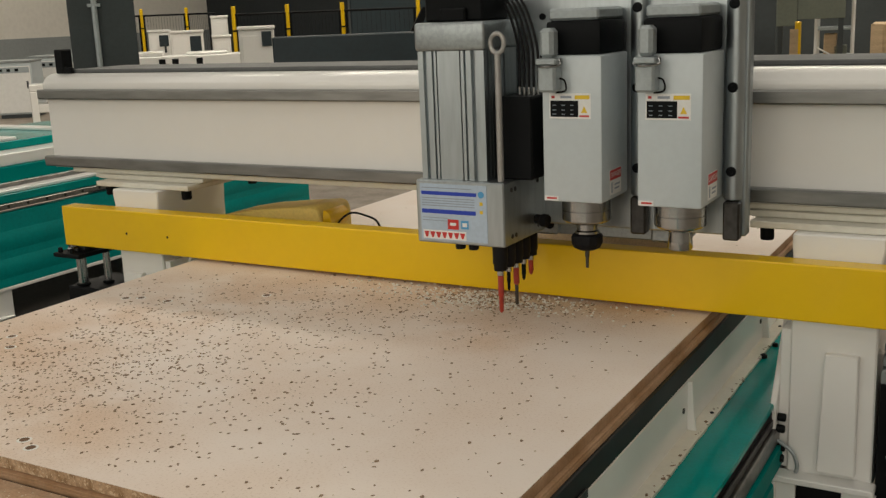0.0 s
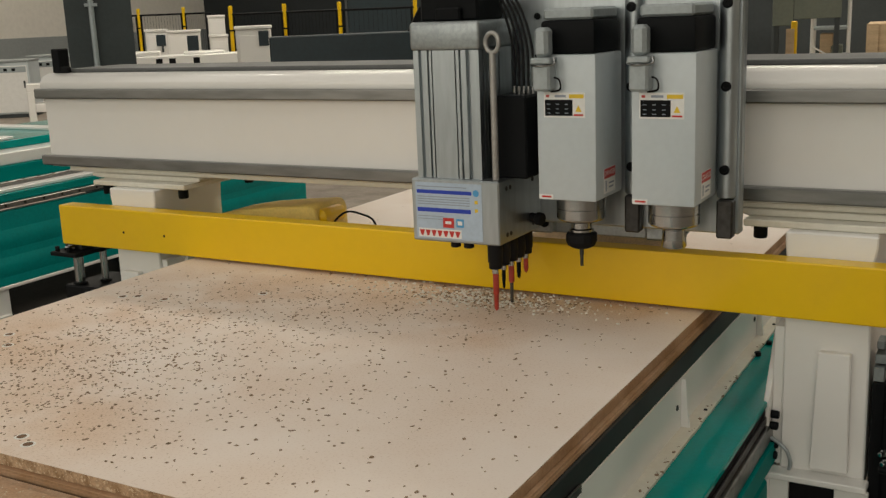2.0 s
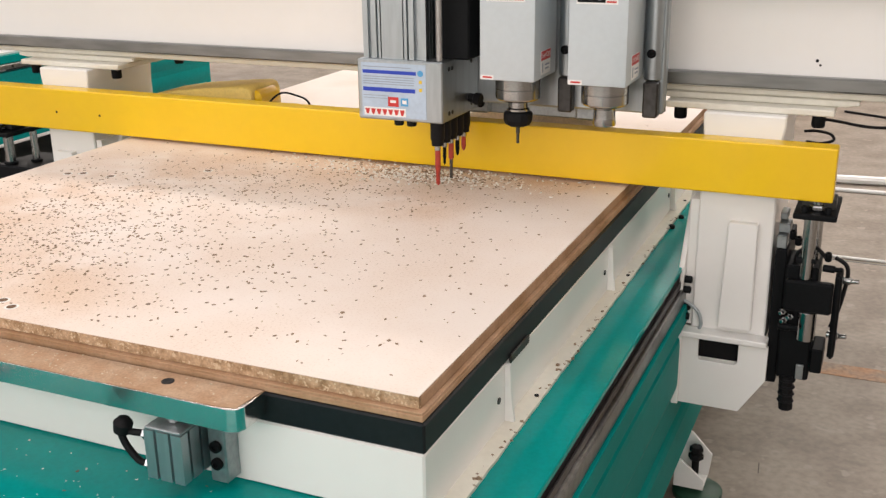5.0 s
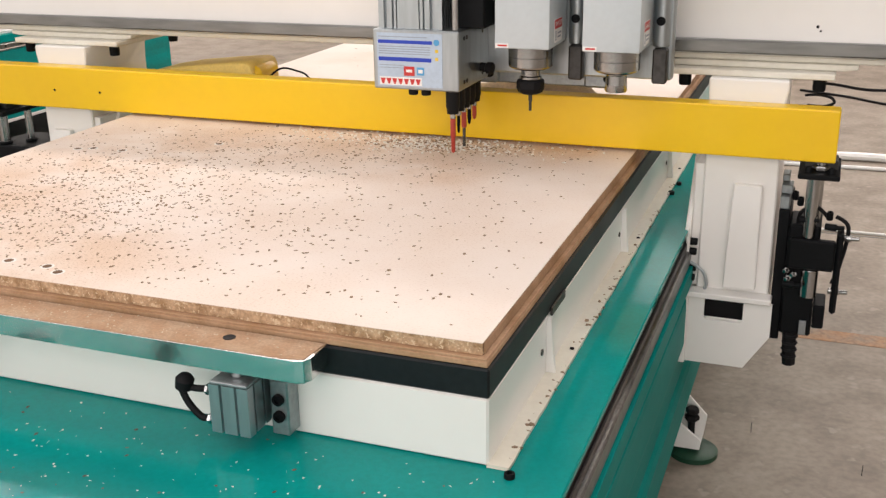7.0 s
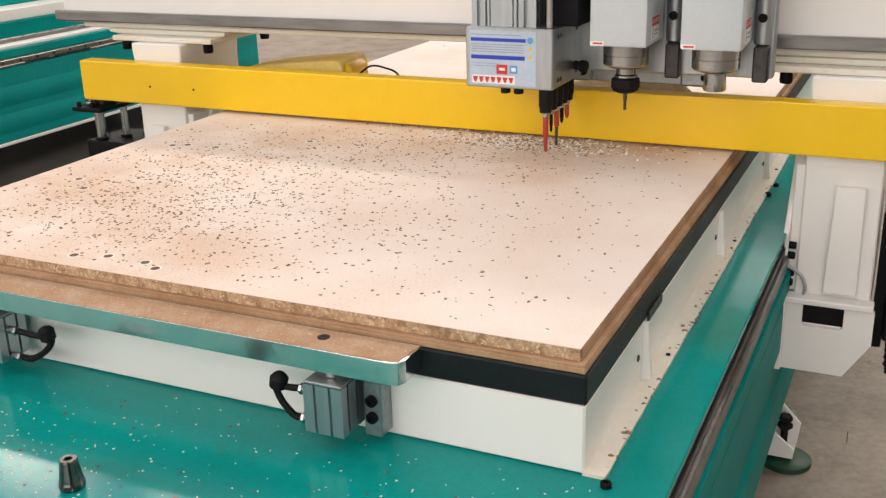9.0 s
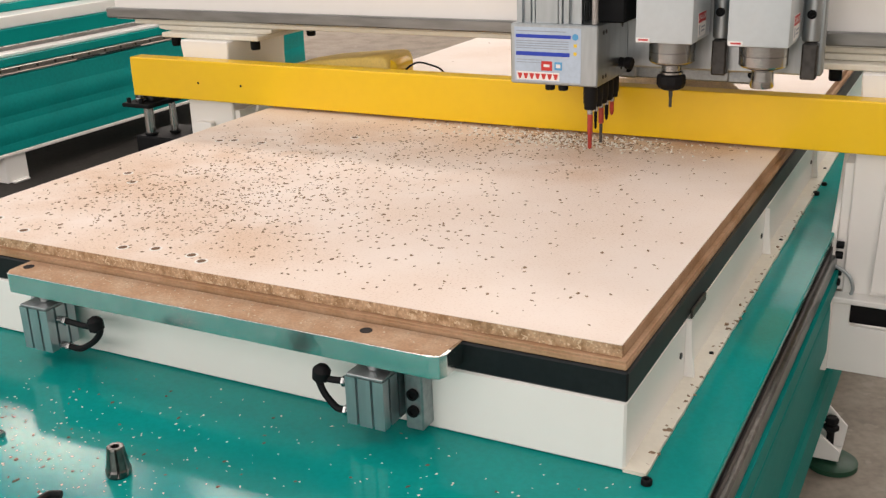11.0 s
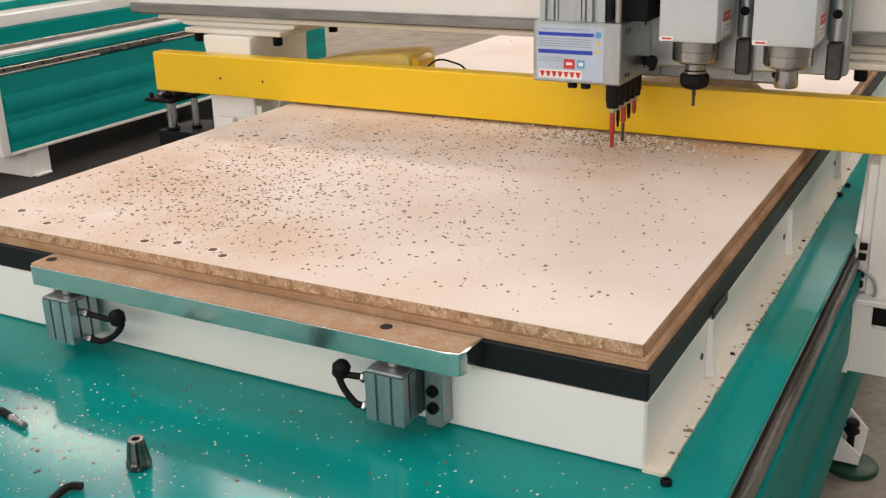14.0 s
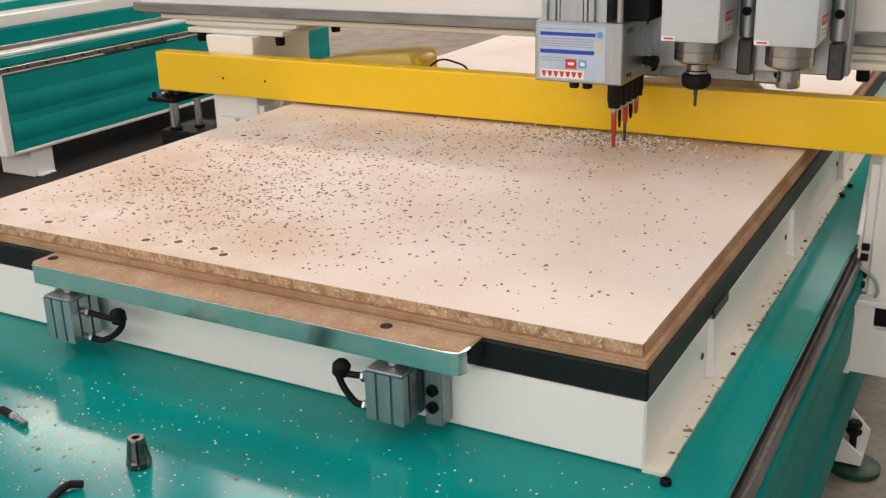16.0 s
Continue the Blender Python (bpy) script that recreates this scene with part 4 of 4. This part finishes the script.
def spindle(x0, tooled):
    x1, y0, y1 = x0 + 0.107, 0.700, 0.828
    xc = (x0 + x1) / 2
    s = thing("spindle_motor", "grey square air-cooled spindle motor with " + ("a black collet nut and cutter" if tooled else "an empty bright nose"), "spindle motor", (xc + SX, 0.765, 1.05), "spindle motors", carried=HEAD_AT)
    part("case", hb(x0, x1, y0, y1, 1.140, 1.387, 0.004, 2), grey_case, s, "smooth grey case", True)
    part("fan_cover", hb(x0 + 0.006, x1 - 0.004, y0 + 0.006, y1, 1.3874, 1.443, 0.006, 2), black, s, "black fan cover", True)
    part("top_cap", hb(x0 + 0.010, x1 - 0.008, y0 + 0.010, y1, 1.4434, 1.463, 0.004), grey_hood, s)
    c = part("connector", add(hb(x0 + 0.006, x0 + 0.038, 0.668, 0.699, 1.3285, 1.3725, 0.004), hb(x0 + 0.004, x0 + 0.040, 0.666, 0.699, 1.3735, 1.3835, 0.002), hb(x0 + 0.009, x0 + 0.034, 0.670, 0.699, 1.3845, 1.4325, 0.006)), grey_hood, s, "grey hooded plug", False)
    part("latch", tube([hp(x0 + 0.003, 0.682, 1.3825), hp(x0 + 0.002, 0.678, 1.3725), hp(x0 + 0.022, 0.664, 1.3705), hp(x0 + 0.042, 0.678, 1.3725), hp(x0 + 0.041, 0.682, 1.3825)], 0.0022, 6), chrome, c, smooth=True)
    part("cord", tube([hp(x0 + 0.030, 0.690, 1.3505), hp(x0 + 0.046, 0.688, 1.3475), hp(x0 + 0.047, 0.692, 1.3305), hp(x0 + 0.030, 0.692, 1.3265)], 0.0016, 6), rubber, c, smooth=True)
    lb = part("rating_plate", hb(x0 + 0.014, x0 + 0.088, 0.6994, 0.6999, 1.2825, 1.3245, 0), paper, s, "rating plate with a black table")
    dec("black_table", x0 + 0.016, x0 + 0.066, 1.2855, 1.3125, black, lb, 0.6993)
    for j in range(3):
        for z in (1.3045, 1.2965, 1.2895):
            dec("print_line", x0 + 0.020 + 0.016 * j, x0 + 0.026 + 0.016 * j, z, z + 0.0011, grey_ink, lb, 0.6988)
    dec("print_line", x0 + 0.018, x0 + 0.024, 1.3165, 1.3205, red, lb, 0.6993)
    dec("print_line", x0 + 0.034, x0 + 0.054, 1.3165, 1.3205, grey_ink, lb, 0.6993)
    dec("yellow_field", x0 + 0.060, x0 + 0.086, 1.315, 1.3215, ywarn, lb, 0.6993)
    part("warning_triangle", prism([(x0 + SX + 0.071, 1.2925), (x0 + SX + 0.082, 1.2925), (x0 + SX + 0.0765, 1.3035)], "y", 0.6988, 0.6993), ywarn, lb)
    dec("print_line", x0 + 0.068, x0 + 0.085, 1.2855, 1.2885, red, lb, 0.6993)
    a = part("arrow_label", hb(x0 + 0.002, x0 + 0.028, 0.6994, 0.6999, 1.1415, 1.1500, 0), paper, s, "small white label with a red arrow")
    dec("arrow", x0 + 0.007, x0 + 0.025, 1.1445, 1.1475, red, a, 0.6993)
    w = part("danger_label", hb(x1 + 0.0001, x1 + 0.0006, 0.735, 0.790, 1.148, 1.192, 0), paper, s, "red and white danger label")
    part("red_field", hb(x1 + 0.0006, x1 + 0.0010, 0.736, 0.789, 1.174, 1.191, 0), red, w)
    part("print_block", add(hb(x1 + 0.0006, x1 + 0.0010, 0.742, 0.747, 1.152, 1.170, 0), hb(x1 + 0.0006, x1 + 0.0010, 0.758, 0.783, 1.163, 1.166, 0), hb(x1 + 0.0006, x1 + 0.0010, 0.758, 0.780, 1.156, 1.159, 0)), grey_ink, w)
    fc = bpy.data.curves.new("danger", "FONT")
    fc.body, fc.size, fc.align_x, fc.align_y = "DANGER", 0.0125, "CENTER", "CENTER"
    fc.materials.append(paper)
    tx = new("lettering", fc)
    tx.parent = w
    ORIG[tx.name] = base_of(w)
    tx.matrix_basis = Matrix.Translation(Vector(hp(x1 + 0.0013, 0.7625, 1.1825)) - base_of(w)) @ Euler((radians(90), 0, radians(90))).to_matrix().to_4x4()
    n = part("nose", lathe(hp(xc, 0.765, 1.1398), (0, 0, -1), [(0, 0.0435), (0.020, 0.0435), (0.0205, 0.0422), (0.022, 0.0422), (0.0225, 0.0435), (0.0395, 0.0432), (0.043, 0.0395), (0.043, 0.028)], 40), chrome, s, "turned steel nose", True)
    part("nose_seal", lathe(hp(xc, 0.765, 1.0968), (0, 0, -1), [(0, 0.034), (0.0028, 0.032), (0.0028, 0.020)], 32), rubber, n, "black seal ring", True)
    for k in range(4):
        t = math.pi * 2 * k / 4 - 0.9
        part("nose_slot", box(-0.0012, 0.0012, 0.0433, 0.0438, -0.026, 0.004, 0), steel_dark, n).matrix_basis = Matrix.Translation(Vector(hp(xc, 0.765, 1.130)) - base_of(n)) @ Euler((0, 0, t)).to_matrix().to_4x4()
    if tooled:
        part("arbor", lathe(hp(xc, 0.765, 1.0948), (0, 0, -1), [(0, 0.0185), (0.014, 0.0185), (0.016, 0.022), (0.020, 0.022)], 24), chrome, s, "bright tool arbor", True)
        nut = [(0, 0.020), (0.003, 0.0265), (0.006, 0.028), (0.018, 0.028), (0.026, 0.024), (0.030, 0.016), (0.030, 0.006)]
        part("collet_nut", lathe(hp(xc, 0.765, 1.0746), (0, 0, -1), nut, 12), rubber, s, "black slotted collet nut")
        part("cutter", lathe(hp(xc, 0.765, 1.0450), (0, 0, -1), [(0, 0.004), (0.014, 0.004), (0.015, 0.003), (0.034, 0.003), (0.035, 0.001)], 10), steel_dark, s, "slim router bit", True)
    else:
        part("taper", lathe(hp(xc, 0.765, 1.0948), (0, 0, -1), [(0, 0.0215), (0.004, 0.0215), (0.006, 0.0195), (0.022, 0.0205), (0.034, 0.0215), (0.037, 0.0195), (0.037, 0.010)], 24), chrome, s, "bright empty tool taper", True)


spindle(-0.178, True)
spindle(-0.010, False)

# ---- the neighbouring machine ----
om = thing("neighbour_machine", "second teal and white router table standing on the floor", "machine", (-4.9, 3.7, 0), carried=(0.12, 0.10, 0))
OY0, OY1, FY = 2.20, 5.05, 2.33
part("side_panel", box(-4.20, -4.152, OY0 + 0.05, OY1, 0.165, 0.545, 0.004), teal_panel, om, "teal side panel")
for z in (0.26, 0.40):
    part("panel_fold", prism([(-4.153, z - 0.055), (-4.147, z - 0.03), (-4.143, z), (-4.147, z + 0.03), (-4.153, z + 0.055)], "y", OY0 + 0.06, OY1 - 0.02), teal_panel, om, smooth=True)
part("end_plate", box(-5.6, -4.148, OY0, OY0 + 0.048, 0.15, 0.56, 0.003), white, om, "white end plate")
part("bottom_strip", box(-4.20, -4.146, OY0 + 0.05, OY1, 0.148, 0.1645, 0.002), white, om, "white bottom strip")
part("foot", add(box(-4.40, -4.16, FY + 0.02, FY + 0.16, 0.0092, 0.147, 0.004), box(-4.16, -4.13, FY + 0.04, FY + 0.14, 0.0092, 0.02, 0.003)), white, om, "white steel foot")
part("foot", box(-4.40, -4.16, OY1 - 0.4, OY1 - 0.26, 0.0092, 0.147, 0.004), white, om, "white steel foot")
r = part("guide_rail", box(-4.20, -4.140, OY0 + 0.01, OY1, 0.562, 0.588, 0.003), steel, om, "grey guide rail")
for k in range(22):
    part("rail_screw", lathe((-4.1398, OY0 + 0.08 + 0.12 * k, 0.575), (1, 0, 0), [(0, 0.008), (0.002, 0.008)], 8), steel_dark, r)
part("deck", box(-5.6, -4.165, OY0, OY1, 0.589, 0.632, 0.003), teal, om, "teal deck edge")
part("ledge", box(-5.5, -4.19, OY0 + 0.02, OY1 - 0.05, 0.6325, 0.650, 0.003), white, om, "white ledge")
k2 = part("rail_strip", box(-4.30, -4.27, OY0 + 0.02, OY1 - 0.05, 0.6505, 0.672, 0.002), steel, om)
for k in range(26):
    part("rail_screw", lathe((-4.285, OY0 + 0.06 + 0.1 * k, 0.672), (0, 0, 1), [(0, 0.009), (0.003, 0.008)], 8), steel_dark, k2)
part("inner_wall", box(-5.45, -4.40, OY0 + 0.04, OY1 - 0.1, 0.6505, 0.735, 0.003), teal_shaded, om, "teal inner wall")
part("table", box(-5.42, -4.43, OY0 + 0.05, OY1 - 0.1, 0.7355, 0.80, 0.004), white, om, "white table slab")
part("table_edge", box(-5.40, -4.60, OY0 + 0.06, OY1 - 0.1, 0.8005, 0.845, 0.004), teal, om, "teal table edge")
for k in range(5):
    part("cross_bar", box(-5.38, -4.62, OY0 + 0.2 + 0.5 * k, OY0 + 0.3 + 0.5 * k, 0.8455, 0.862, 0.003), white, om, "white cross bar")

# ---- far hall ----
NEAR = set(bpy.data.objects)


def at(cx, cy, rot):
    return Matrix.Translation((cx, cy, 0)) @ Matrix.Rotation(radians(rot), 4, "Z")


def turned(bm, m):
    bmesh.ops.transform(bm, matrix=m, verts=bm.verts)
    return bm


def cabinet(cx, cy, rot, w, d, z0, z1, material, label, dark_door=True, window=None):
    t = thing("machine_cabinet", label, "cabinet", (cx, cy, 0))
    m = at(cx, cy, rot)
    part("case", turned(box(-w / 2, w / 2, 0, d, z0, z1, 0.012), m), grey_case if dark_door else material, t)
    part("plinth", turned(box(-w / 2 + 0.03, w / 2 - 0.03, 0.02, d - 0.02, 0, z0 - 0.001, 0.005), m), col_m, t)
    part("door", turned(box(-w / 2 + 0.03, w / 2 - 0.03, -0.012, -0.001, z0 + 0.03, z1 - 0.06, 0.004), m), paper if dark_door else material, t)
    part("handle", turned(box(w / 2 - 0.10, w / 2 - 0.07, -0.03, -0.013, (z0 + z1) / 2, (z0 + z1) / 2 + 0.12, 0.004), m), col_m, t)
    part("top_panel", turned(box(-w / 2 - 0.01, w / 2 + 0.01, -0.02, d + 0.01, z1 + 0.001, z1 + 0.035, 0.006), m), grey_wall if dark_door else material, t)
    if dark_door:
        part("control_strip", turned(box(-w / 2 + 0.04, w / 2 - 0.04, -0.018, -0.0125, z1 - 0.17, z1 - 0.075, 0.003), m), grey_hood, t, "grey control strip")
        for k in range(3):
            part("dial", turned(box(-w / 2 + 0.09 + 0.13 * k, -w / 2 + 0.15 + 0.13 * k, -0.026, -0.0185, z1 - 0.145, z1 - 0.10, 0.004), m), black, t, "black dial")
    if window:
        part("window", turned(box(*window[:2], -0.026, -0.0135, *window[2:], 0.003), m), navy, t, "dark window")
    return t


cabinet(-15.13, 10.0, 40, 0.62, 0.7, 0.06, 0.92, paper, "low grey and white machine cabinet on the hall floor")
cabinet(-15.65, 11.0, 40, 0.52, 0.7, 0.06, 0.95, paper, "low grey and white machine cabinet on the hall floor")
cabinet(-16.4, 12.3, 40, 0.6, 0.7, 0.06, 0.98, paper, "low grey and white machine cabinet on the hall floor")
sd = thing("white_stand", "white open steel stand on the hall floor", "stand", (-12.42, 8.64, 0))
m = at(-12.42, 8.64, 54)
part("frame", turned(add(box(-0.22, 0.22, 0, 0.4, 0.58, 0.68, 0.01), box(-0.22, -0.12, 0, 0.4, 0, 0.58, 0.01), box(0.12, 0.22, 0, 0.4, 0, 0.58, 0.01), box(-0.12, 0.12, 0, 0.4, 0.28, 0.40, 0.01)), m), white, sd)
tall = [(-11.242, 9.78, 49, 0.31, 0.4, 0.75, 1.335, (-0.01, 0.12, 1.132, 1.29)), (-10.39, 9.5, 48, 0.45, 0.5, 0.6, 1.315, (0.04, 0.19, 1.03, 1.27)), (-10.067, 9.839, 47, 0.245, 0.4, 0.6, 1.235, None), (-10.606, 10.353, 45, 0.24, 0.3, 0.5, 1.50, None),
        (-6.979, 7.261, 43, 0.36, 0.4, 0.30, 1.355, (0.05, 0.15, 1.185, 1.335))]
for cx, cy, ro, w, d, z0, z1, win in tall:
    cabinet(cx, cy, ro, w, d, z0, z1, white, "tall white control cabinet with a dark window" if win else "tall plain white control cabinet", False, win)
lw = thing("white_machine_part", "long white machine casing with square black openings", "machine part", (-8.2, 7.45, 0))
m = at(-8.22, 7.45, 47)
part("casing", turned(add(box(-0.62, 0.62, 0, 0.5, 0.0, 1.10, 0.01), box(-0.62, -0.25, 0.02, 0.5, 1.1005, 1.15, 0.01), box(0.0, 0.45, 0.05, 0.5, 1.1005, 1.13, 0.01)), m), white, lw)
for x in (-0.30, -0.16, 0.10):
    part("opening", turned(box(x, x + 0.07, -0.004, -0.0005, 1.00, 1.07, 0.001), m), black, lw)


def column(cx, cy, rot, w, conduit):
    t = thing("steel_column", "dark grey painted steel roof column", "column", (cx, cy, 0))
    m = at(cx, cy, rot)
    part("web", turned(box(-0.012, 0.012, 0.014, w - 0.014, 0, HZ, 0), m), col_m, t)
    part("flange", turned(box(-w / 2, w / 2, 0, 0.014, 0, HZ, 0.002), m), col_m, t)
    part("flange", turned(box(-w / 2, w / 2, w - 0.014, w, 0, HZ, 0.002), m), col_m, t)
    part("base_plate", turned(box(-w / 2 - 0.08, w / 2 + 0.08, -0.08, w + 0.08, 0, 0.025, 0.003), m), col_m, t)
    if conduit:
        part("conduit", turned(cyl((-w * 0.10, -0.03, 0.1), (-w * 0.10, -0.03, 6), 0.022), m), grey_hood, t, "grey conduit", True)
        part("conduit_clip", turned(box(-w * 0.10 - 0.05, -w * 0.10 + 0.05, -0.05, -0.004, 1.60, 1.625, 0.003), m), grey_hood, t)
    return t


column(-6.398, 4.895, 51, 0.51, True)
column(-1.764, 6.933, 16, 0.215, False)


def fence_post(cx, cy, h):
    t = thing("fence_post", "yellow machine-guard fence post", "fence post", (cx, cy, 0), "guard fence")
    part("post", box(cx - 0.021, cx + 0.021, cy - 0.021, cy + 0.021, 0.012, h, 0.006), yellow, t)
    part("foot_plate", box(cx - 0.07, cx + 0.07, cy - 0.07, cy + 0.07, 0, 0.0118, 0.002), yellow, t)
    part("band", box(cx - 0.023, cx + 0.023, cy - 0.023, cy + 0.023, h - 0.3, h - 0.28, 0.002), black, t)


def fence_panel(a, b, h, wire):
    d = Vector((b[0] - a[0], b[1] - a[1], 0))
    t = thing("wire_fence", "black wire machine-guard fence between yellow posts", "wire fence", ((a[0] + b[0]) / 2, (a[1] + b[1]) / 2, 0), "guard fence")
    for z in (0.15, h - 0.08):
        part("rail", cyl((a[0], a[1], z), (b[0], b[1], z), 0.014, 8), black, t)
    for k in (0.05, 0.95):
        part("stile", cyl((a[0] + d.x * k, a[1] + d.y * k, 0.15), (a[0] + d.x * k, a[1] + d.y * k, h - 0.08), 0.016, 8), black, t)
    n = 16
    for k in range(1, n):
        part("wire", cyl((a[0] + d.x * k / n, a[1] + d.y * k / n, 0.15), (a[0] + d.x * k / n, a[1] + d.y * k / n, h - 0.08), wire, 6), black, t, "thin black wire")


posts = [(-8.55, 8.56, 1.62), (-8.08, 8.99, 1.62), (-7.58, 9.42, 1.62), (-6.9, 10.05, 1.62)]
for p in posts:
    fence_post(*p)
for a, b in zip(posts, posts[1:]):
    fence_panel(a, b, 1.60, 0.0015)
posts = [(-12.75, 9.9, 1.68), (-12.30, 10.40, 1.68), (-11.85, 10.90, 1.68), (-11.55, 11.22, 1.68)]
for p in posts[:3]:
    fence_post(*p)
for a, b in zip(posts, posts[1:]):
    fence_panel(a, b, 1.66, 0.0015)
fence_post(-3.338, 10.634, 2.2)
fence_post(-1.70, 7.714, 1.27)

db = thing("dark_machine_beam", "long dark blue machine beam on two posts", "machine beam", (-5.0, 6.3, 0))
m = at(-5.21, 6.18, 38)
part("beam", turned(box(-0.42, 2.2, 0, 0.3, 1.05, 1.30, 0.01), m), navy, db)
part("post", turned(add(box(1.50, 1.66, 0.05, 0.25, 0, 1.0495, 0.01), box(2.0, 2.16, 0.05, 0.25, 0, 1.0495, 0.01)), m), navy, db)
part("arm", turned(prism([(0.75, 1.301), (0.83, 1.301), (0.92, 1.50), (0.86, 1.50)], "y", 0.1, 0.2), m), black, db)
wm = thing("white_casing", "white machine casing with a square dark opening", "machine part", (-1.7, 5.9, 0))
m = at(-1.77, 5.91, 19)
part("casing", turned(add(box(-0.30, 0.215, 0, 0.35, 1.08, 1.29, 0.01), box(-0.75, -0.301, 0, 0.35, 1.13, 1.29, 0.01)), m), white, wm)
part("opening", turned(box(0.085, 0.145, -0.004, -0.0005, 1.178, 1.238, 0.001), m), black, wm)
part("stand", turned(box(-0.28, 0.1, 0.05, 0.3, 0, 1.0795, 0.01), m), col_m, wm)
pp = thing("sheet_screen", "grey-green sheet metal screen on posts", "screen", (-1.5, 8.05, 0))
m = at(-1.594, 8.015, 13)
part("sheet", turned(box(-0.35, -0.191, 0, 0.03, 1.23, 2.5, 0.004), m), olive, pp)
part("sheet", turned(box(-0.187, 0.17, 0, 0.03, 1.28, 2.5, 0.004), m), olive, pp)
part("post", turned(add(box(-0.34, -0.30, 0.031, 0.07, 0, 2.4, 0.004), box(0.12, 0.16, 0.031, 0.07, 0, 2.4, 0.004)), m), col_m, pp)


def rack(cx, cy, rot, w, h, loaded):
    t = thing("storage_rack", "white steel tube storage rack with boxes on its shelves", "rack", (cx, cy, 0))
    m = at(cx, cy, rot)
    for x in (-w / 2, w / 2):
        for y in (0, 0.45):
            part("upright", turned(cyl((x, y, 0), (x, y, h), 0.015, 8), m), white, t)
    for z in (0.40, 0.95, 1.18, 1.42):
        part("shelf", turned(box(-w / 2, w / 2, -0.01, 0.46, z, z + 0.022, 0.003), m), grey_hood, t)
    part("brace", turned(cyl((-w / 2, -0.022, 1.05), (0, -0.022, 0.97), 0.008, 6), m), white, t)
    r2 = random.Random(int(cx * 10))
    for k in range(loaded):
        x = -w / 2 + 0.06 + (w - 0.12) * k / loaded
        b = thing("carton", "small carton standing on the rack shelf", "carton", tuple(m @ Vector((x, 0.2, 0.973))), "cartons on the racks")
        part("body", turned(box(x, x + w / loaded * 0.7, 0.05, 0.35, 0.9725, 1.05 + r2.uniform(0, 0.1), 0.004), m), (wood, olive, grey_hood)[k % 3], b)
    return t


rack(-1.567, 8.306, 12, 0.28, 1.9, 2)
rack(-2.955, 9.469, 18, 0.48, 2.2, 3)
rack(0.2, 9.2, 8, 1.2, 2.2, 4)
cr = thing("plywood_crate", "pale plywood crate with battens on the hall floor", "crate", (-0.7, 7.2, 0))
m = at(-0.748, 7.18, 10)
part("box", turned(box(-0.30, 0.35, 0, 0.6, 0.1, 1.25, 0.006), m), wood, cr)
part("batten", turned(add(box(-0.30, -0.22, -0.02, -0.001, 0.1, 1.25, 0.003), box(0.27, 0.35, -0.02, -0.001, 0.1, 1.25, 0.003)), m), wood, cr)
part("skid", turned(add(box(-0.28, -0.18, 0, 0.6, 0, 0.099, 0.004), box(0.22, 0.32, 0, 0.6, 0, 0.099, 0.004)), m), wood, cr)
pl = thing("plywood_board", "narrow plywood board leaning upright behind the screen", "board", (-1.53, 7.52, 0))
part("sheet", turned(box(-0.03, 0.03, 0, 0.02, 0, 1.218, 0.002), at(-1.669, 7.491, 14)), wood, pl)
wh = thing("stacked_casings", "stacked white machine casings on the hall floor", "machine part", (-4.6, 8.4, 0))
m = at(-4.9, 7.6, 36)
part("casing", turned(add(box(-0.5, 0.1, 0.3, 0.7, 0, 1.02, 0.01), box(0.25, 0.9, 0.3, 0.7, 0, 1.04, 0.01)), m), white, wh)
dm = thing("dark_machine", "large dark machine standing at the back of the hall", "machine", (-7, 13, 0))
m = at(-7.5, 13.5, 40)
part("case", turned(add(box(-2.5, 3.5, 0, 1.2, 0, 2.6, 0.02), box(-1.0, 0.2, -0.3, -0.001, 0.2, 1.5, 0.02)), m), navy, dm)
part("panel", turned(box(0.6, 1.6, -0.06, -0.002, 1.2, 1.55, 0.01), m), olive, dm)
dm2 = thing("dark_machine", "large dark machine standing at the back of the hall", "machine", (0, 13, 0))
part("case", box(-4.5, 4.5, 13.2, 14.6, 0, 2.8, 0.02), col_m, dm2)
part("panel", box(-2.0, -0.8, 13.12, 13.198, 1.0, 2.1, 0.01), navy, dm2)

# the far part of the hall lies a little nearer the long axis of the machine
TURN = Matrix.Translation((0.487, -0.820, 0)) @ Matrix.Rotation(radians(-4.05), 4, "Z") @ Matrix.Translation((-0.560, 0.715, 0))
for ob in set(bpy.data.objects) - NEAR:
    if ob.parent is None:
        ob.matrix_basis = TURN @ Matrix.Translation(ob.location)

# cables on the floor behind, and a cord for the joint's highlight
for nm, pts, r, m_, lab in (("white_floor_cord", [(-0.5, 4.55, 0.022), (0.2, 4.60, 0.022), (0.6, 4.64, 0.022), (1.3, 4.63, 0.022), (2.2, 4.85, 0.022)], 0.022, white, "thick white cable lying on the floor"),
                            # no cable: the highlight along the saw-cut joint, made as a thin white cord
                            ("white_floor_cord", [(-0.2, 3.375, 0.006), (0.5, 3.385, 0.006), (1.0, 3.375, 0.006), (2.0, 3.39, 0.006)], 0.006, white, "thin white cord for the highlight along the floor joint"),
                            ("black_cable", [(-1.34, 2.6, 0.01), (-1.2, 3.6, 0.01), (-0.6, 4.6, 0.01), (-0.3, 5.8, 0.01)], 0.008, rubber, "black cable lying on the floor"),
                            ("black_cable", [(0.15, 6.5, 0.008), (0.45, 6.35, 0.008), (0.8, 6.1, 0.008), (1.6, 5.9, 0.008)], 0.008, rubber, "black cable lying on the floor")):
    t = thing(nm, lab, "cable", (pts[0][0], pts[0][1], 0))
    part("cord", tube(pts, r), m_, t, smooth=True)
